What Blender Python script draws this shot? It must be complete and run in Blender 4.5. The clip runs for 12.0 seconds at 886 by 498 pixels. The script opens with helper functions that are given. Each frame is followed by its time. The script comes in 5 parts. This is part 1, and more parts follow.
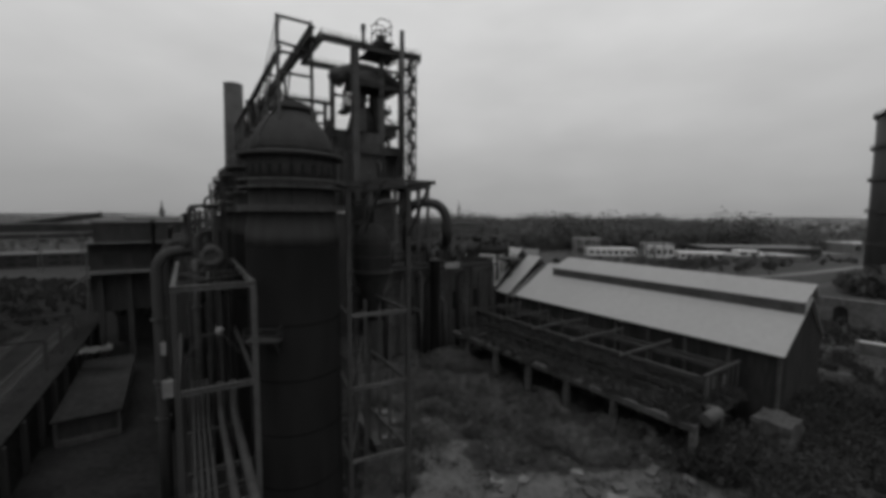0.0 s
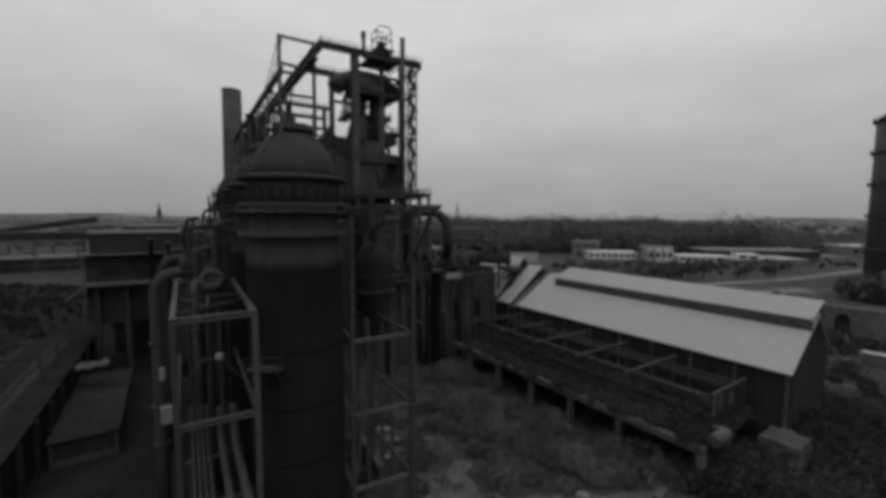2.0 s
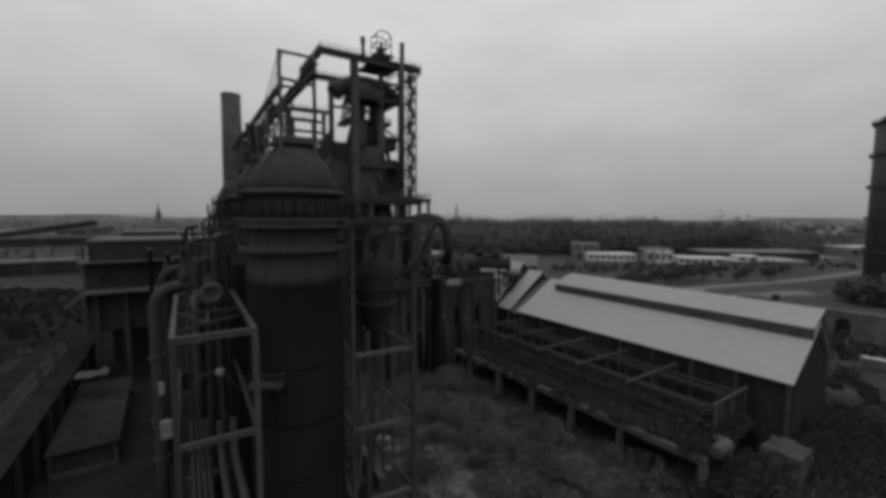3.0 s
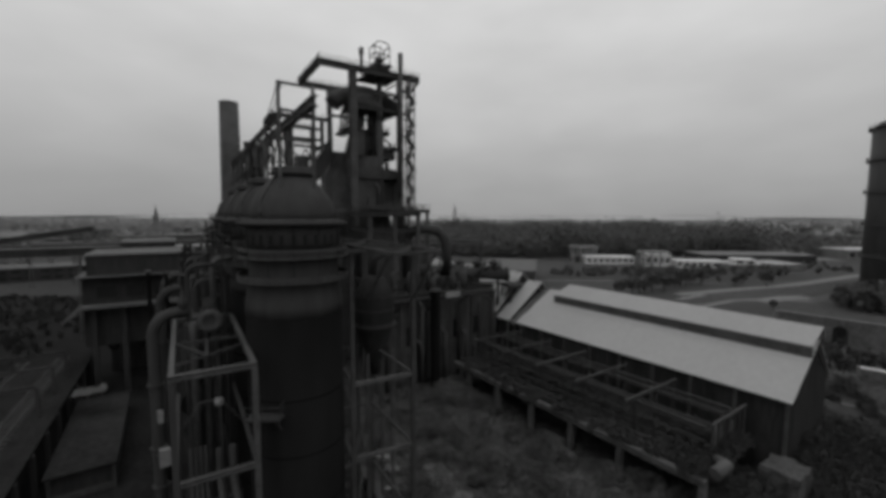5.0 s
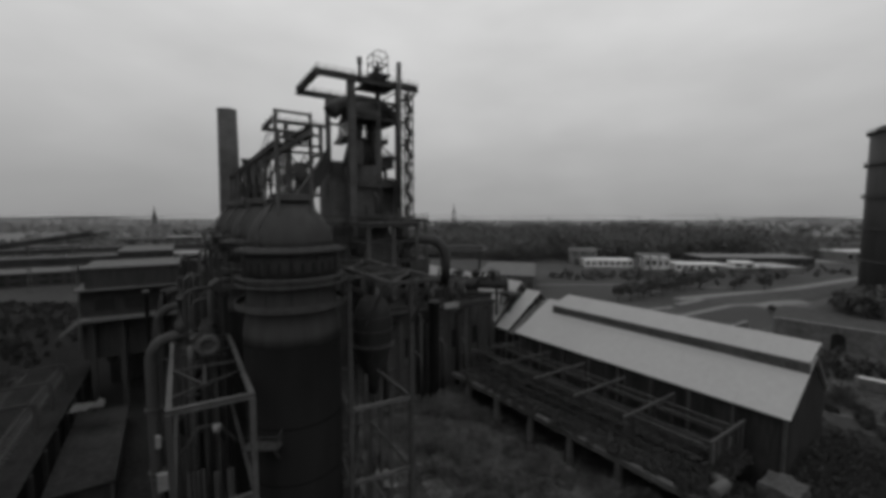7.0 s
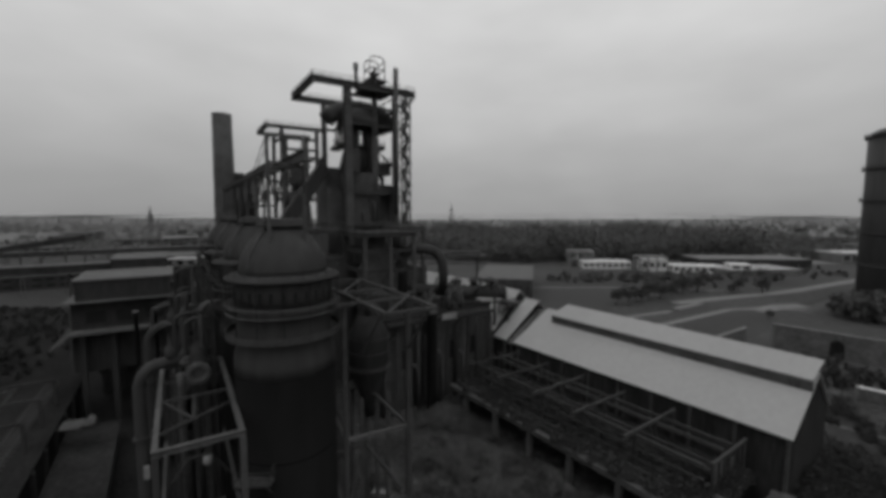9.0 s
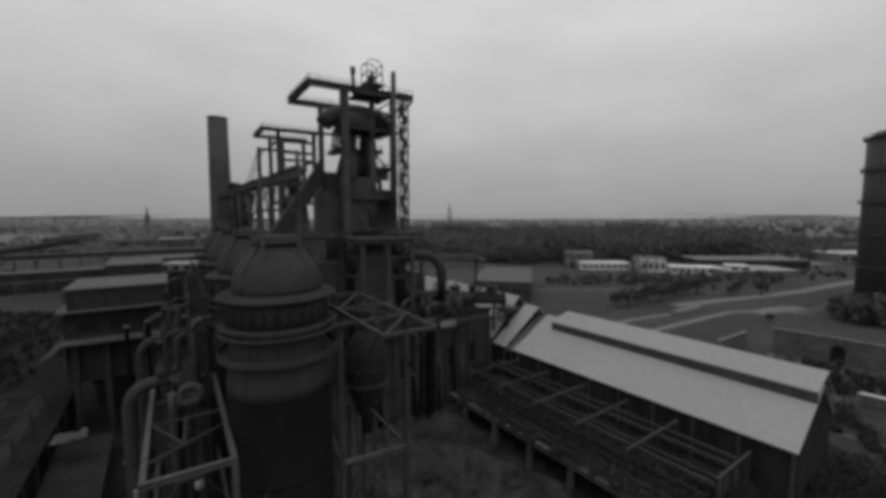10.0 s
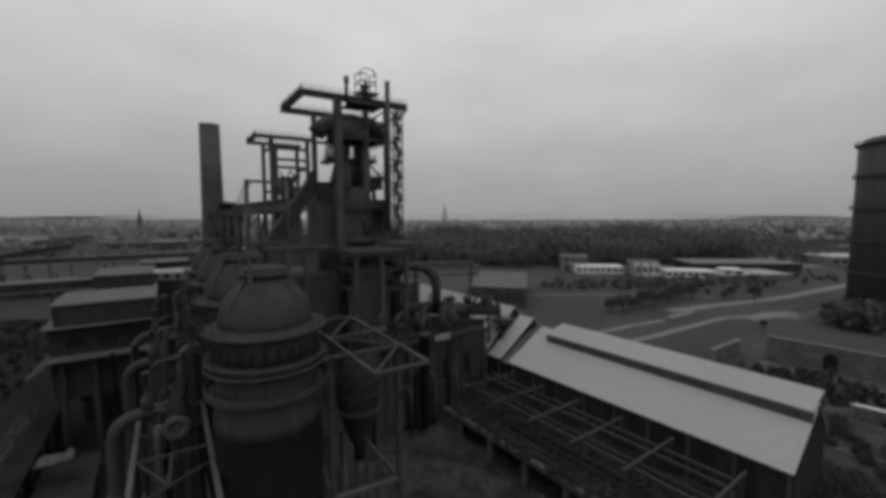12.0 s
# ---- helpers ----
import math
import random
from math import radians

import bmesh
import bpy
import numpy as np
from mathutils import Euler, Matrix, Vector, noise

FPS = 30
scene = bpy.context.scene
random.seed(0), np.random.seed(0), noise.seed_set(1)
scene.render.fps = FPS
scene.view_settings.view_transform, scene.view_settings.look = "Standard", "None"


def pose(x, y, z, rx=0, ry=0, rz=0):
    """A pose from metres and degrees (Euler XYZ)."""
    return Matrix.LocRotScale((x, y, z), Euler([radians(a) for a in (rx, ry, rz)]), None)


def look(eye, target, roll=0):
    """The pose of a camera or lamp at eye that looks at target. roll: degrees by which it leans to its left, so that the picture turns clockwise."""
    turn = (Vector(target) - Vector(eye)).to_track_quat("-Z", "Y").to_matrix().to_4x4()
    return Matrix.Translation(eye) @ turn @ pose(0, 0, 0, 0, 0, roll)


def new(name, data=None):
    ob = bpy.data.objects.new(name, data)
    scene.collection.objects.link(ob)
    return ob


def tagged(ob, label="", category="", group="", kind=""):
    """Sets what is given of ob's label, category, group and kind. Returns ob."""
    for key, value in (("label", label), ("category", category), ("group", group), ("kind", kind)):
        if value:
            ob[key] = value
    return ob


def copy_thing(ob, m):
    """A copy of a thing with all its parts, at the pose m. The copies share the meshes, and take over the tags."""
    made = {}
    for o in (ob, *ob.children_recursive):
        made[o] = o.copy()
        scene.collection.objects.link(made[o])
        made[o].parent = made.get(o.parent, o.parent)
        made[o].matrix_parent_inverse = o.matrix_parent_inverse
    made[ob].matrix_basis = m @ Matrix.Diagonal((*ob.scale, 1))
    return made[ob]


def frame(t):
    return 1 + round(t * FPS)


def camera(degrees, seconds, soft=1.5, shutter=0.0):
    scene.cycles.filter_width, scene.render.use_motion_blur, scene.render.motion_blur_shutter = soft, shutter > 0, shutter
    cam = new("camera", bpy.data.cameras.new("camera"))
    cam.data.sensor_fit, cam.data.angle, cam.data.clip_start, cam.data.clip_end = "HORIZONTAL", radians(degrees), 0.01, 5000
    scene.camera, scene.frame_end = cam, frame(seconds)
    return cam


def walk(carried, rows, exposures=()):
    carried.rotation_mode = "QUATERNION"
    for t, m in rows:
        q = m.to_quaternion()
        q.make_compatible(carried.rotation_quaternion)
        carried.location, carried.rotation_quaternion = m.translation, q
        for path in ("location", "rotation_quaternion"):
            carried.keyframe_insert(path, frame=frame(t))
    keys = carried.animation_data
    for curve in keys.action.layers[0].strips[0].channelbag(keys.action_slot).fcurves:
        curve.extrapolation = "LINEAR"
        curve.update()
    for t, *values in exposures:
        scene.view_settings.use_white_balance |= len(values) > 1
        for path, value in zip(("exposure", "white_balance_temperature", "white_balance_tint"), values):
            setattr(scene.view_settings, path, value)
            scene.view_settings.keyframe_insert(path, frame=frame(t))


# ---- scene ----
cam = camera(93.7, 12.0, soft=4.3)
PATH = [
    (0, (-0.247, 0.066, 29.994), (-0.238, 2.059, 29.824), 0.4),
    (0.5, (-0.414, 0.348, 30.338), (-0.4, 2.341, 30.169), 0.4),
    (1, (-0.559, 0.647, 30.814), (-0.544, 2.64, 30.645), 0.4),
    (1.5, (-0.792, 0.933, 31.415), (-0.776, 2.926, 31.246), 0.4),
    (2, (-0.937, 1.089, 32.086), (-0.919, 3.082, 31.917), 0.4),
    (2.5, (-1.045, 1.239, 32.694), (-1.026, 3.232, 32.526), 0.3),
    (3, (-1.095, 1.354, 33.326), (-1.074, 3.347, 33.159), 0.3),
    (5, (-1.231, 1.631, 35.902), (-1.202, 3.624, 35.735), 0.2),
    (5.5, (-1.157, 1.628, 36.466), (-1.128, 3.621, 36.299), 0.1),
    (6, (-1.102, 1.671, 37.043), (-1.073, 3.664, 36.876), 0.1),
    (6.5, (-1.104, 1.739, 37.649), (-1.072, 3.731, 37.482), 0.1),
    (7, (-1.115, 1.826, 38.225), (-1.082, 3.819, 38.058), 0.1),
    (9, (-1.116, 3.167, 40.539), (-1.071, 5.159, 40.365), 0.1),
    (9.5, (-1.209, 3.861, 41.194), (-1.16, 5.853, 41.019), 0.1),
    (10, (-1.19, 4.401, 41.913), (-1.136, 6.393, 41.737), 0.0),
    (10.5, (-1.232, 4.779, 42.577), (-1.168, 6.77, 42.4), 0.1),
    (11, (-1.127, 4.987, 43.231), (-1.053, 6.978, 43.053), 0.0),
    (11.5, (-0.994, 5.159, 43.843), (-0.918, 7.15, 43.666), -0.0),
    (12, (-0.98, 5.352, 44.401), (-0.903, 7.343, 44.226), -0.0),
]
walk(cam, [(t, look(eye, target, roll)) for t, eye, target, roll in PATH])

# ---- sky and light: a closed overcast sky, bright overhead and duller to the horizon ----
world = bpy.data.worlds.new("overcast_sky")
scene.world = world
world.use_nodes = True
wn, wl = world.node_tree.nodes, world.node_tree.links
wn.clear()
w_out, w_bg = wn.new("ShaderNodeOutputWorld"), wn.new("ShaderNodeBackground")
w_sky = wn.new("ShaderNodeTexSky")
w_sky.sky_type, w_sky.sun_disc = "NISHITA", False
w_sky.sun_elevation, w_sky.sun_rotation = radians(50), radians(200)
w_grey = wn.new("ShaderNodeRGBToBW")
w_co, w_sep = wn.new("ShaderNodeTexCoord"), wn.new("ShaderNodeSeparateXYZ")
w_ramp = wn.new("ShaderNodeValToRGB")
w_map, w_noise, w_noise2 = wn.new("ShaderNodeMapping"), wn.new("ShaderNodeTexNoise"), wn.new("ShaderNodeTexNoise")
w_c1, w_c2, w_mul, w_mul2, w_add = [wn.new("ShaderNodeMath") for _ in range(5)]
wl.new(w_co.outputs["Generated"], w_sep.inputs[0])
wl.new(w_sep.outputs["Z"], w_ramp.inputs[0])
for e in list(w_ramp.color_ramp.elements)[1:]:
    w_ramp.color_ramp.elements.remove(e)
SKY_STEPS = ((0.0, 0.31), (0.06, 0.34), (0.16, 0.42), (0.3, 0.54), (0.45, 0.65), (0.7, 0.82), (1.0, 0.95))
w_ramp.color_ramp.elements[0].color = (SKY_STEPS[0][1],) * 3 + (1,)
for at_z, grey in SKY_STEPS[1:]:
    w_ramp.color_ramp.elements.new(at_z).color = (grey,) * 3 + (1,)
w_map.inputs["Scale"].default_value = (1.0, 1.0, 2.6)
wl.new(w_co.outputs["Generated"], w_map.inputs[0])
for nz, sc, det in ((w_noise, 1.7, 3), (w_noise2, 4.5, 5)):
    nz.inputs["Scale"].default_value, nz.inputs["Detail"].default_value = sc, det
    wl.new(w_map.outputs[0], nz.inputs["Vector"])
for nd, op, val in ((w_c1, "MULTIPLY_ADD", (0.5, 0.75)), (w_c2, "MULTIPLY_ADD", (0.22, 0.89))):
    nd.operation = op
    nd.inputs[1].default_value, nd.inputs[2].default_value = val
wl.new(w_noise.outputs[0], w_c1.inputs[0])
wl.new(w_noise2.outputs[0], w_c2.inputs[0])
w_mul.operation = w_mul2.operation = "MULTIPLY"
wl.new(w_c1.outputs[0], w_mul.inputs[0])
wl.new(w_c2.outputs[0], w_mul.inputs[1])
wl.new(w_ramp.outputs[0], w_mul2.inputs[0])
wl.new(w_mul.outputs[0], w_mul2.inputs[1])
# a little of the clear sky's own gradient shows through the cloud
wl.new(w_sky.outputs[0], w_grey.inputs[0])
w_add.operation = "MULTIPLY_ADD"
w_add.inputs[1].default_value = 0.004
wl.new(w_grey.outputs[0], w_add.inputs[0])
wl.new(w_mul2.outputs[0], w_add.inputs[2])
wl.new(w_add.outputs[0], w_bg.inputs["Color"])
w_bg.inputs["Strength"].default_value = 1.0
wl.new(w_bg.outputs[0], w_out.inputs[0])

sun = new("sun", bpy.data.lights.new("sun", "SUN"))
sun.data.energy, sun.data.angle = 0.5, radians(60)
sun.matrix_world = look((0, 0, 300), (-30, 60, 0))


# ---- materials: the film is monochrome, so all base colours are neutral ----
def mat(name, grey, rough=0.8, metal=0.0, grain=3.0, blotch=0.25, vary=0.35, bump=0.15, streak=False, piece=0.0, gloss=0.1):
    """A weathered surface: fine grain and larger blotches in metres, streaks that run down, a difference from piece to piece."""
    m = bpy.data.materials.new(name)
    m.use_nodes = True
    n, l = m.node_tree.nodes, m.node_tree.links
    b = n["Principled BSDF"]
    b.inputs["Roughness"].default_value, b.inputs["Metallic"].default_value = rough, metal
    b.inputs["Specular IOR Level"].default_value = gloss
    geo, mp = n.new("ShaderNodeNewGeometry"), n.new("ShaderNodeMapping")
    l.new(geo.outputs["Position"], mp.inputs[0])
    if streak:
        mp.inputs["Scale"].default_value = (1, 1, 0.15)
    n1, n2 = n.new("ShaderNodeTexNoise"), n.new("ShaderNodeTexNoise")
    for nz, sc in ((n1, grain), (n2, blotch)):
        nz.inputs["Scale"].default_value, nz.inputs["Detail"].default_value = sc, 6
        l.new(mp.outputs[0], nz.inputs["Vector"])
    mixed = n.new("ShaderNodeMath")
    mixed.operation = "ADD"
    l.new(n1.outputs[0], mixed.inputs[0])
    l.new(n2.outputs[0], mixed.inputs[1])
    last = mixed.outputs[0]
    if piece:
        info, pm = n.new("ShaderNodeObjectInfo"), n.new("ShaderNodeMath")
        pm.operation, pm.inputs[1].default_value = "MULTIPLY_ADD", piece
        l.new(info.outputs["Random"], pm.inputs[0])
        l.new(last, pm.inputs[2])
        last = pm.outputs[0]
    rng = n.new("ShaderNodeMapRange")
    rng.inputs["From Min"].default_value, rng.inputs["From Max"].default_value = 0.65, 1.35 + piece
    rng.inputs["To Min"].default_value, rng.inputs["To Max"].default_value = grey * (1 - vary), grey * (1 + vary)
    l.new(last, rng.inputs["Value"])
    l.new(rng.outputs[0], b.inputs["Base Color"])
    rr = n.new("ShaderNodeMapRange")
    rr.inputs["To Min"].default_value, rr.inputs["To Max"].default_value = max(0.1, rough - 0.15), min(1, rough + 0.1)
    l.new(n2.outputs[0], rr.inputs["Value"])
    l.new(rr.outputs[0], b.inputs["Roughness"])
    if bump:
        bp = n.new("ShaderNodeBump")
        bp.inputs["Strength"].default_value, bp.inputs["Distance"].default_value = bump, 0.1
        l.new(n1.outputs[0], bp.inputs["Height"])
        l.new(bp.outputs[0], b.inputs["Normal"])
    return m


RUST = mat("rusted_plate", 0.042, 0.8, 0.0, 1.2, 0.25, 0.3, 0.2, streak=True, gloss=0.06)
SHELL = mat("black_shell", 0.009, 0.9, 0.0, 0.9, 0.2, 0.3, 0.15, streak=True, gloss=0.03)
TAR = mat("tarred_plate", 0.02, 0.85, 0.0, 2.0, 0.3, 0.45, 0.2, streak=True, gloss=0.03)
FELT = mat("sooty_felt_roof", 0.023, 0.95, 0.0, 1.5, 0.2, 0.5, 0.3, gloss=0.04)
MEADOW = mat("rough_meadow", 0.047, 0.95, 0.0, 0.4, 0.03, 0.4, 0.4)
BANK = mat("dark_scrub", 0.039, 0.9, 0.0, 0.8, 0.08, 0.5, 0.0)
CINDER = mat("cinder", 0.016, 0.95, 0.0, 1.5, 0.15, 0.6, 0.5, gloss=0.03)
# haze mixed into the colour of the far ground and the church
HAZE_FAR = mat("far_haze_tone", 0.12, 1.0, 0.0, 0.02, 0.004, 0.3, 0.0)
# foliage paled with distance: haze is put into both base colours
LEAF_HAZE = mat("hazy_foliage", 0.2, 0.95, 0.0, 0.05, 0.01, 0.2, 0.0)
LEAF_FAR_HAZE = mat("far_foliage_haze", 0.14, 0.9, 0.0, 0.1, 0.01, 0.4, 0.0)
RUST_DARK = mat("sooty_steel", 0.066, 0.8, 0.0, 2.5, 0.3, 0.4, 0.2)
STEEL = mat("weathered_steel", 0.046, 0.65, 0.0, 3.0, 0.4, 0.4, 0.15)
PALE_STEEL = mat("bleached_steel", 0.068, 0.6, 0.0, 2.5, 0.5, 0.4, 0.15)
ROOF = mat("sheet_roof", 0.3, 0.6, 0.0, 1.2, 0.08, 0.08, 0.05)
ROOF_DULL = mat("old_felt_roof", 0.09, 0.9, 0.0, 1.5, 0.2, 0.3, 0.1)
DARK_WALL = mat("soot_brick", 0.033, 0.9, 0.0, 2.0, 0.2, 0.4, 0.2, streak=True)
SHED_BOARD = mat("sooty_boards", 0.026, 0.9, 0.0, 2.0, 0.3, 0.55, 0.3, streak=True, gloss=0.05)
CONCRETE = mat("old_concrete", 0.06, 0.9, 0.0, 2.0, 0.25, 0.4, 0.2, streak=True)
PALE_WALL = mat("pale_plaster", 0.14, 0.9, 0.0, 1.0, 0.15, 0.3, 0.1, streak=True)
RUIN = mat("stained_plaster", 0.085, 0.95, 0.0, 0.9, 0.16, 0.5, 0.3)
WHITE = mat("white_panels", 0.5, 0.6, 0.0, 1.0, 0.2, 0.12, 0.05)
GLASS_DARK = mat("dark_window", 0.02, 0.15, 0.0, 1.0, 0.2, 0.2, 0.0, gloss=0.5)
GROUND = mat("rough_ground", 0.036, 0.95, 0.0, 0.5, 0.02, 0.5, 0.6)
DIRT = mat("trodden_dirt", 0.085, 0.95, 0.0, 1.2, 0.15, 0.35, 0.4)
GRASS = mat("mown_lawn", 0.042, 0.95, 0.0, 1.5, 0.05, 0.25, 0.3)
ROAD = mat("light_paving", 0.14, 0.85, 0.0, 2.0, 0.1, 0.2, 0.1)
ASPHALT = mat("asphalt", 0.06, 0.85, 0.0, 4.0, 0.1, 0.25, 0.1)
LEAF = mat("foliage", 0.075, 0.8, 0.0, 0.9, 0.3, 0.75, 0.0)
LEAF_DARK = mat("wood_foliage", 0.095, 0.85, 0.0, 0.12, 0.02, 0.2, 0.0)
BARK = mat("bark", 0.06, 0.9, 0.0, 4.0, 0.5, 0.4, 0.3)
SCRAP = mat("scrap_sheet", 0.2, 0.5, 0.0, 3.0, 0.5, 0.4, 0.2, piece=0.5)
# haze painted into the colour: lightens the hills and the far tower
HAZE_PALE = mat("pale_haze_tone", 0.3, 1.0, 0.0, 0.01, 0.002, 0.25, 0.0)
HOLDER = mat("gasholder_paint", 0.06, 0.6, 0.0, 0.6, 0.05, 0.3, 0.05, streak=True)
SCREEN = mat("town_wall", 0.075, 0.9, 0.0, 0.3, 0.05, 0.4, 0.0, piece=0.8)


# ---- building blocks ----
def cuboid(bm, lo, hi, m=None):
    x0, y0, z0 = lo
    x1, y1, z1 = hi
    vs = [bm.verts.new(p) for p in ((x0, y0, z0), (x1, y0, z0), (x1, y1, z0), (x0, y1, z0), (x0, y0, z1), (x1, y0, z1), (x1, y1, z1), (x0, y1, z1))]
    for f in ((3, 2, 1, 0), (4, 5, 6, 7), (0, 1, 5, 4), (1, 2, 6, 5), (2, 3, 7, 6), (3, 0, 4, 7)):
        bm.faces.new([vs[i] for i in f])
    if m:
        for v in vs:
            v.co = m @ v.co
    return vs


def beam(bm, p, q, w=0.3, h=None):
    """A solid bar from p to q; h is its upright depth."""
    p, q, h = Vector(p), Vector(q), h or w
    d = q - p
    side = d.cross(Vector((0, 0, 1)))
    side = side.normalized() if side.length > 1e-4 * d.length else Vector((1, 0, 0))
    up = side.cross(d).normalized()
    a, c = side * w / 2, up * h / 2
    vs = [bm.verts.new(e + s) for e in (p, q) for s in (-a - c, a - c, a + c, -a + c)]
    for f in ((0, 3, 2, 1), (4, 5, 6, 7), (0, 1, 5, 4), (1, 2, 6, 5), (2, 3, 7, 6), (3, 0, 4, 7)):
        bm.faces.new([vs[i] for i in f])


def prism(bm, outline, p, q, side, up):
    """One solid with the given outline, in side and up, from p to q."""
    a = [bm.verts.new(p + side * u + up * v) for u, v in outline]
    b = [bm.verts.new(q + side * u + up * v) for u, v in outline]
    bm.faces.new(a)
    bm.faces.new(b[::-1])
    for i in range(len(a)):
        j = (i + 1) % len(a)
        bm.faces.new((a[i], b[i], b[j], a[j]))


def section(w, h):
    """The outline of a rolled I or H section."""
    f, t, k = w / 2, h * 0.13, w * 0.12
    return [(-f, -h / 2), (f, -h / 2), (f, -h / 2 + t), (k, -h / 2 + t), (k, h / 2 - t), (f, h / 2 - t), (f, h / 2), (-f, h / 2), (-f, h / 2 - t), (-k, h / 2 - t), (-k, -h / 2 + t), (-f, -h / 2 + t)]


def ibeam(bm, p, q, w=0.3, h=0.6):
    """A rolled girder."""
    p, q = Vector(p), Vector(q)
    d = q - p
    side = d.cross(Vector((0, 0, 1)))
    side = side.normalized() if side.length > 1e-4 * d.length else Vector((1, 0, 0))
    prism(bm, section(w, h), p, q, side, side.cross(d).normalized())


def column(bm, x, y, z0, z1, w=0.5):
    """An upright H section."""
    prism(bm, section(w, w), Vector((x, y, z0)), Vector((x, y, z1)), Vector((1, 0, 0)), Vector((0, 1, 0)))


def lathe(bm, profile, n=48, cx=0.0, cy=0.0, close=True):
    rings = [[bm.verts.new((cx + r * math.cos(2 * math.pi * i / n), cy + r * math.sin(2 * math.pi * i / n), z)) for i in range(n)] for r, z in profile]
    for a, b in zip(rings, rings[1:]):
        for i in range(n):
            f = bm.faces.new((a[i], a[(i + 1) % n], b[(i + 1) % n], b[i]))
            f.smooth = True
    if close:
        bm.faces.new(rings[0][::-1])
        bm.faces.new(rings[-1])


def hoop(bm, r0, r1, z0, z1, n=48, cx=0.0, cy=0.0):
    """A flat ring with thickness."""
    def pt(r, z, i):
        return (cx + r * math.cos(2 * math.pi * i / n), cy + r * math.sin(2 * math.pi * i / n), z)
    rings = [[bm.verts.new(pt(r, z, i)) for i in range(n)] for r, z in ((r0, z0), (r1, z0), (r1, z1), (r0, z1))]
    for a, b in zip(rings, rings[1:] + rings[:1]):
        for i in range(n):
            bm.faces.new((a[i], a[(i + 1) % n], b[(i + 1) % n], b[i]))


def pipe(bm, pts, r, n=14):
    """A round pipe along pts, with bends mitred smoothly."""
    pts = [Vector(p) for p in pts]
    prev, ref = None, Vector((0.31, 0.17, 0.93)).normalized()
    for k, p in enumerate(pts):
        d = (pts[min(k + 1, len(pts) - 1)] - pts[max(k - 1, 0)]).normalized()
        a = d.cross(ref)
        a = a.normalized() if a.length > 0.05 else d.cross(Vector((1, 0, 0))).normalized()
        b = a.cross(d).normalized()
        ring = [bm.verts.new(p + (a * math.cos(2 * math.pi * i / n) + b * math.sin(2 * math.pi * i / n)) * r) for i in range(n)]
        if prev:
            for i in range(n):
                f = bm.faces.new((prev[i], prev[(i + 1) % n], ring[(i + 1) % n], ring[i]))
                f.smooth = True
        else:
            bm.faces.new(ring[::-1])
        prev = ring
    bm.faces.new(prev)


def bend(a, c, b, steps=8):
    """Points of a bend from a to b round the corner c."""
    a, c, b = Vector(a), Vector(c), Vector(b)
    return [a * (1 - t) ** 2 + c * 2 * t * (1 - t) + b * t * t for t in [i / steps for i in range(steps + 1)]]


def railing(bm, p, q, h=1.1, gap=1.6, w=0.06):
    p, q = Vector(p), Vector(q)
    n = max(1, round((q - p).length / gap))
    for i in range(n + 1):
        b = p.lerp(q, i / n)
        beam(bm, b, b + Vector((0, 0, h)), w)
    for k in (0.5, 1.0):
        beam(bm, p + Vector((0, 0, h * k)), q + Vector((0, 0, h * k)), w)


def ring_rail(bm, r, z, h=1.1, n=24, w=0.07):
    pts = [Vector((r * math.cos(2 * math.pi * i / n), r * math.sin(2 * math.pi * i / n), z)) for i in range(n)]
    for i, p in enumerate(pts):
        q = pts[(i + 1) % n]
        beam(bm, p, p + Vector((0, 0, h)), w)
        for k in (0.5, 1.0):
            beam(bm, p + Vector((0, 0, h * k)), q + Vector((0, 0, h * k)), w)


def mesh_ob(name, bm, material):
    bmesh.ops.recalc_face_normals(bm, faces=bm.faces)
    me = bpy.data.meshes.new(name)
    bm.to_mesh(me)
    bm.free()
    me.materials.append(material)
    return new(name, me)


def part(name, bm, material, parent, label=""):
    ob = mesh_ob(name, bm, material)
    ob.parent = parent
    return tagged(ob, label)


def thing(name, m, label, category, group="", kind=""):
    ob = new(name)
    ob.matrix_world = m
    ob.empty_display_size = 0.5
    return tagged(ob, label, category, group, kind)


def build(fn, *args, **kw):
    bm = bmesh.new()
    fn(bm, *args, **kw)
    return bm


def bars(name, segs, w, material, parent, h=None, label="", fn=beam):
    """Each of segs as a bar of its own under parent."""
    return [part(name, build(fn, p, q, w, h or w), material, parent, label) for p, q in segs]


def xy(m, x, y, z=0.0):
    return m @ Vector((x, y, z))


PLANT = 31.3      # the way in which stoves, furnaces and bunkers are laid out
STOVE_1 = pose(-14.3, 39.7, 0, 0, 0, PLANT)
FURNACE = pose(-28.7, 101.5, 0, 0, 0, PLANT)
FURNACE_2 = pose(-56.8, 145.9, 0, 0, 0, PLANT)
BUNKER = pose(-67.2, 80.0, 0, 0, 0, PLANT)
YARD = pose(-47.9, 49.9, 0, 0, 0, PLANT)
PORTAL = pose(-19.9, 30.2, 0, 0, 0, PLANT)
TRESTLE = pose(10.0, 75.4, 0, 0, 0, 34.6)


# ---- ground, roads, distance ----
def ground_height(x, y):
    d = math.hypot(x, y)
    far = max(0.0, d - 1200)
    return (0.006 * far) * (0.6 + 0.4 * math.sin(x * 0.0013 + 1.3) * math.cos(y * 0.0009)) if far else 0.0


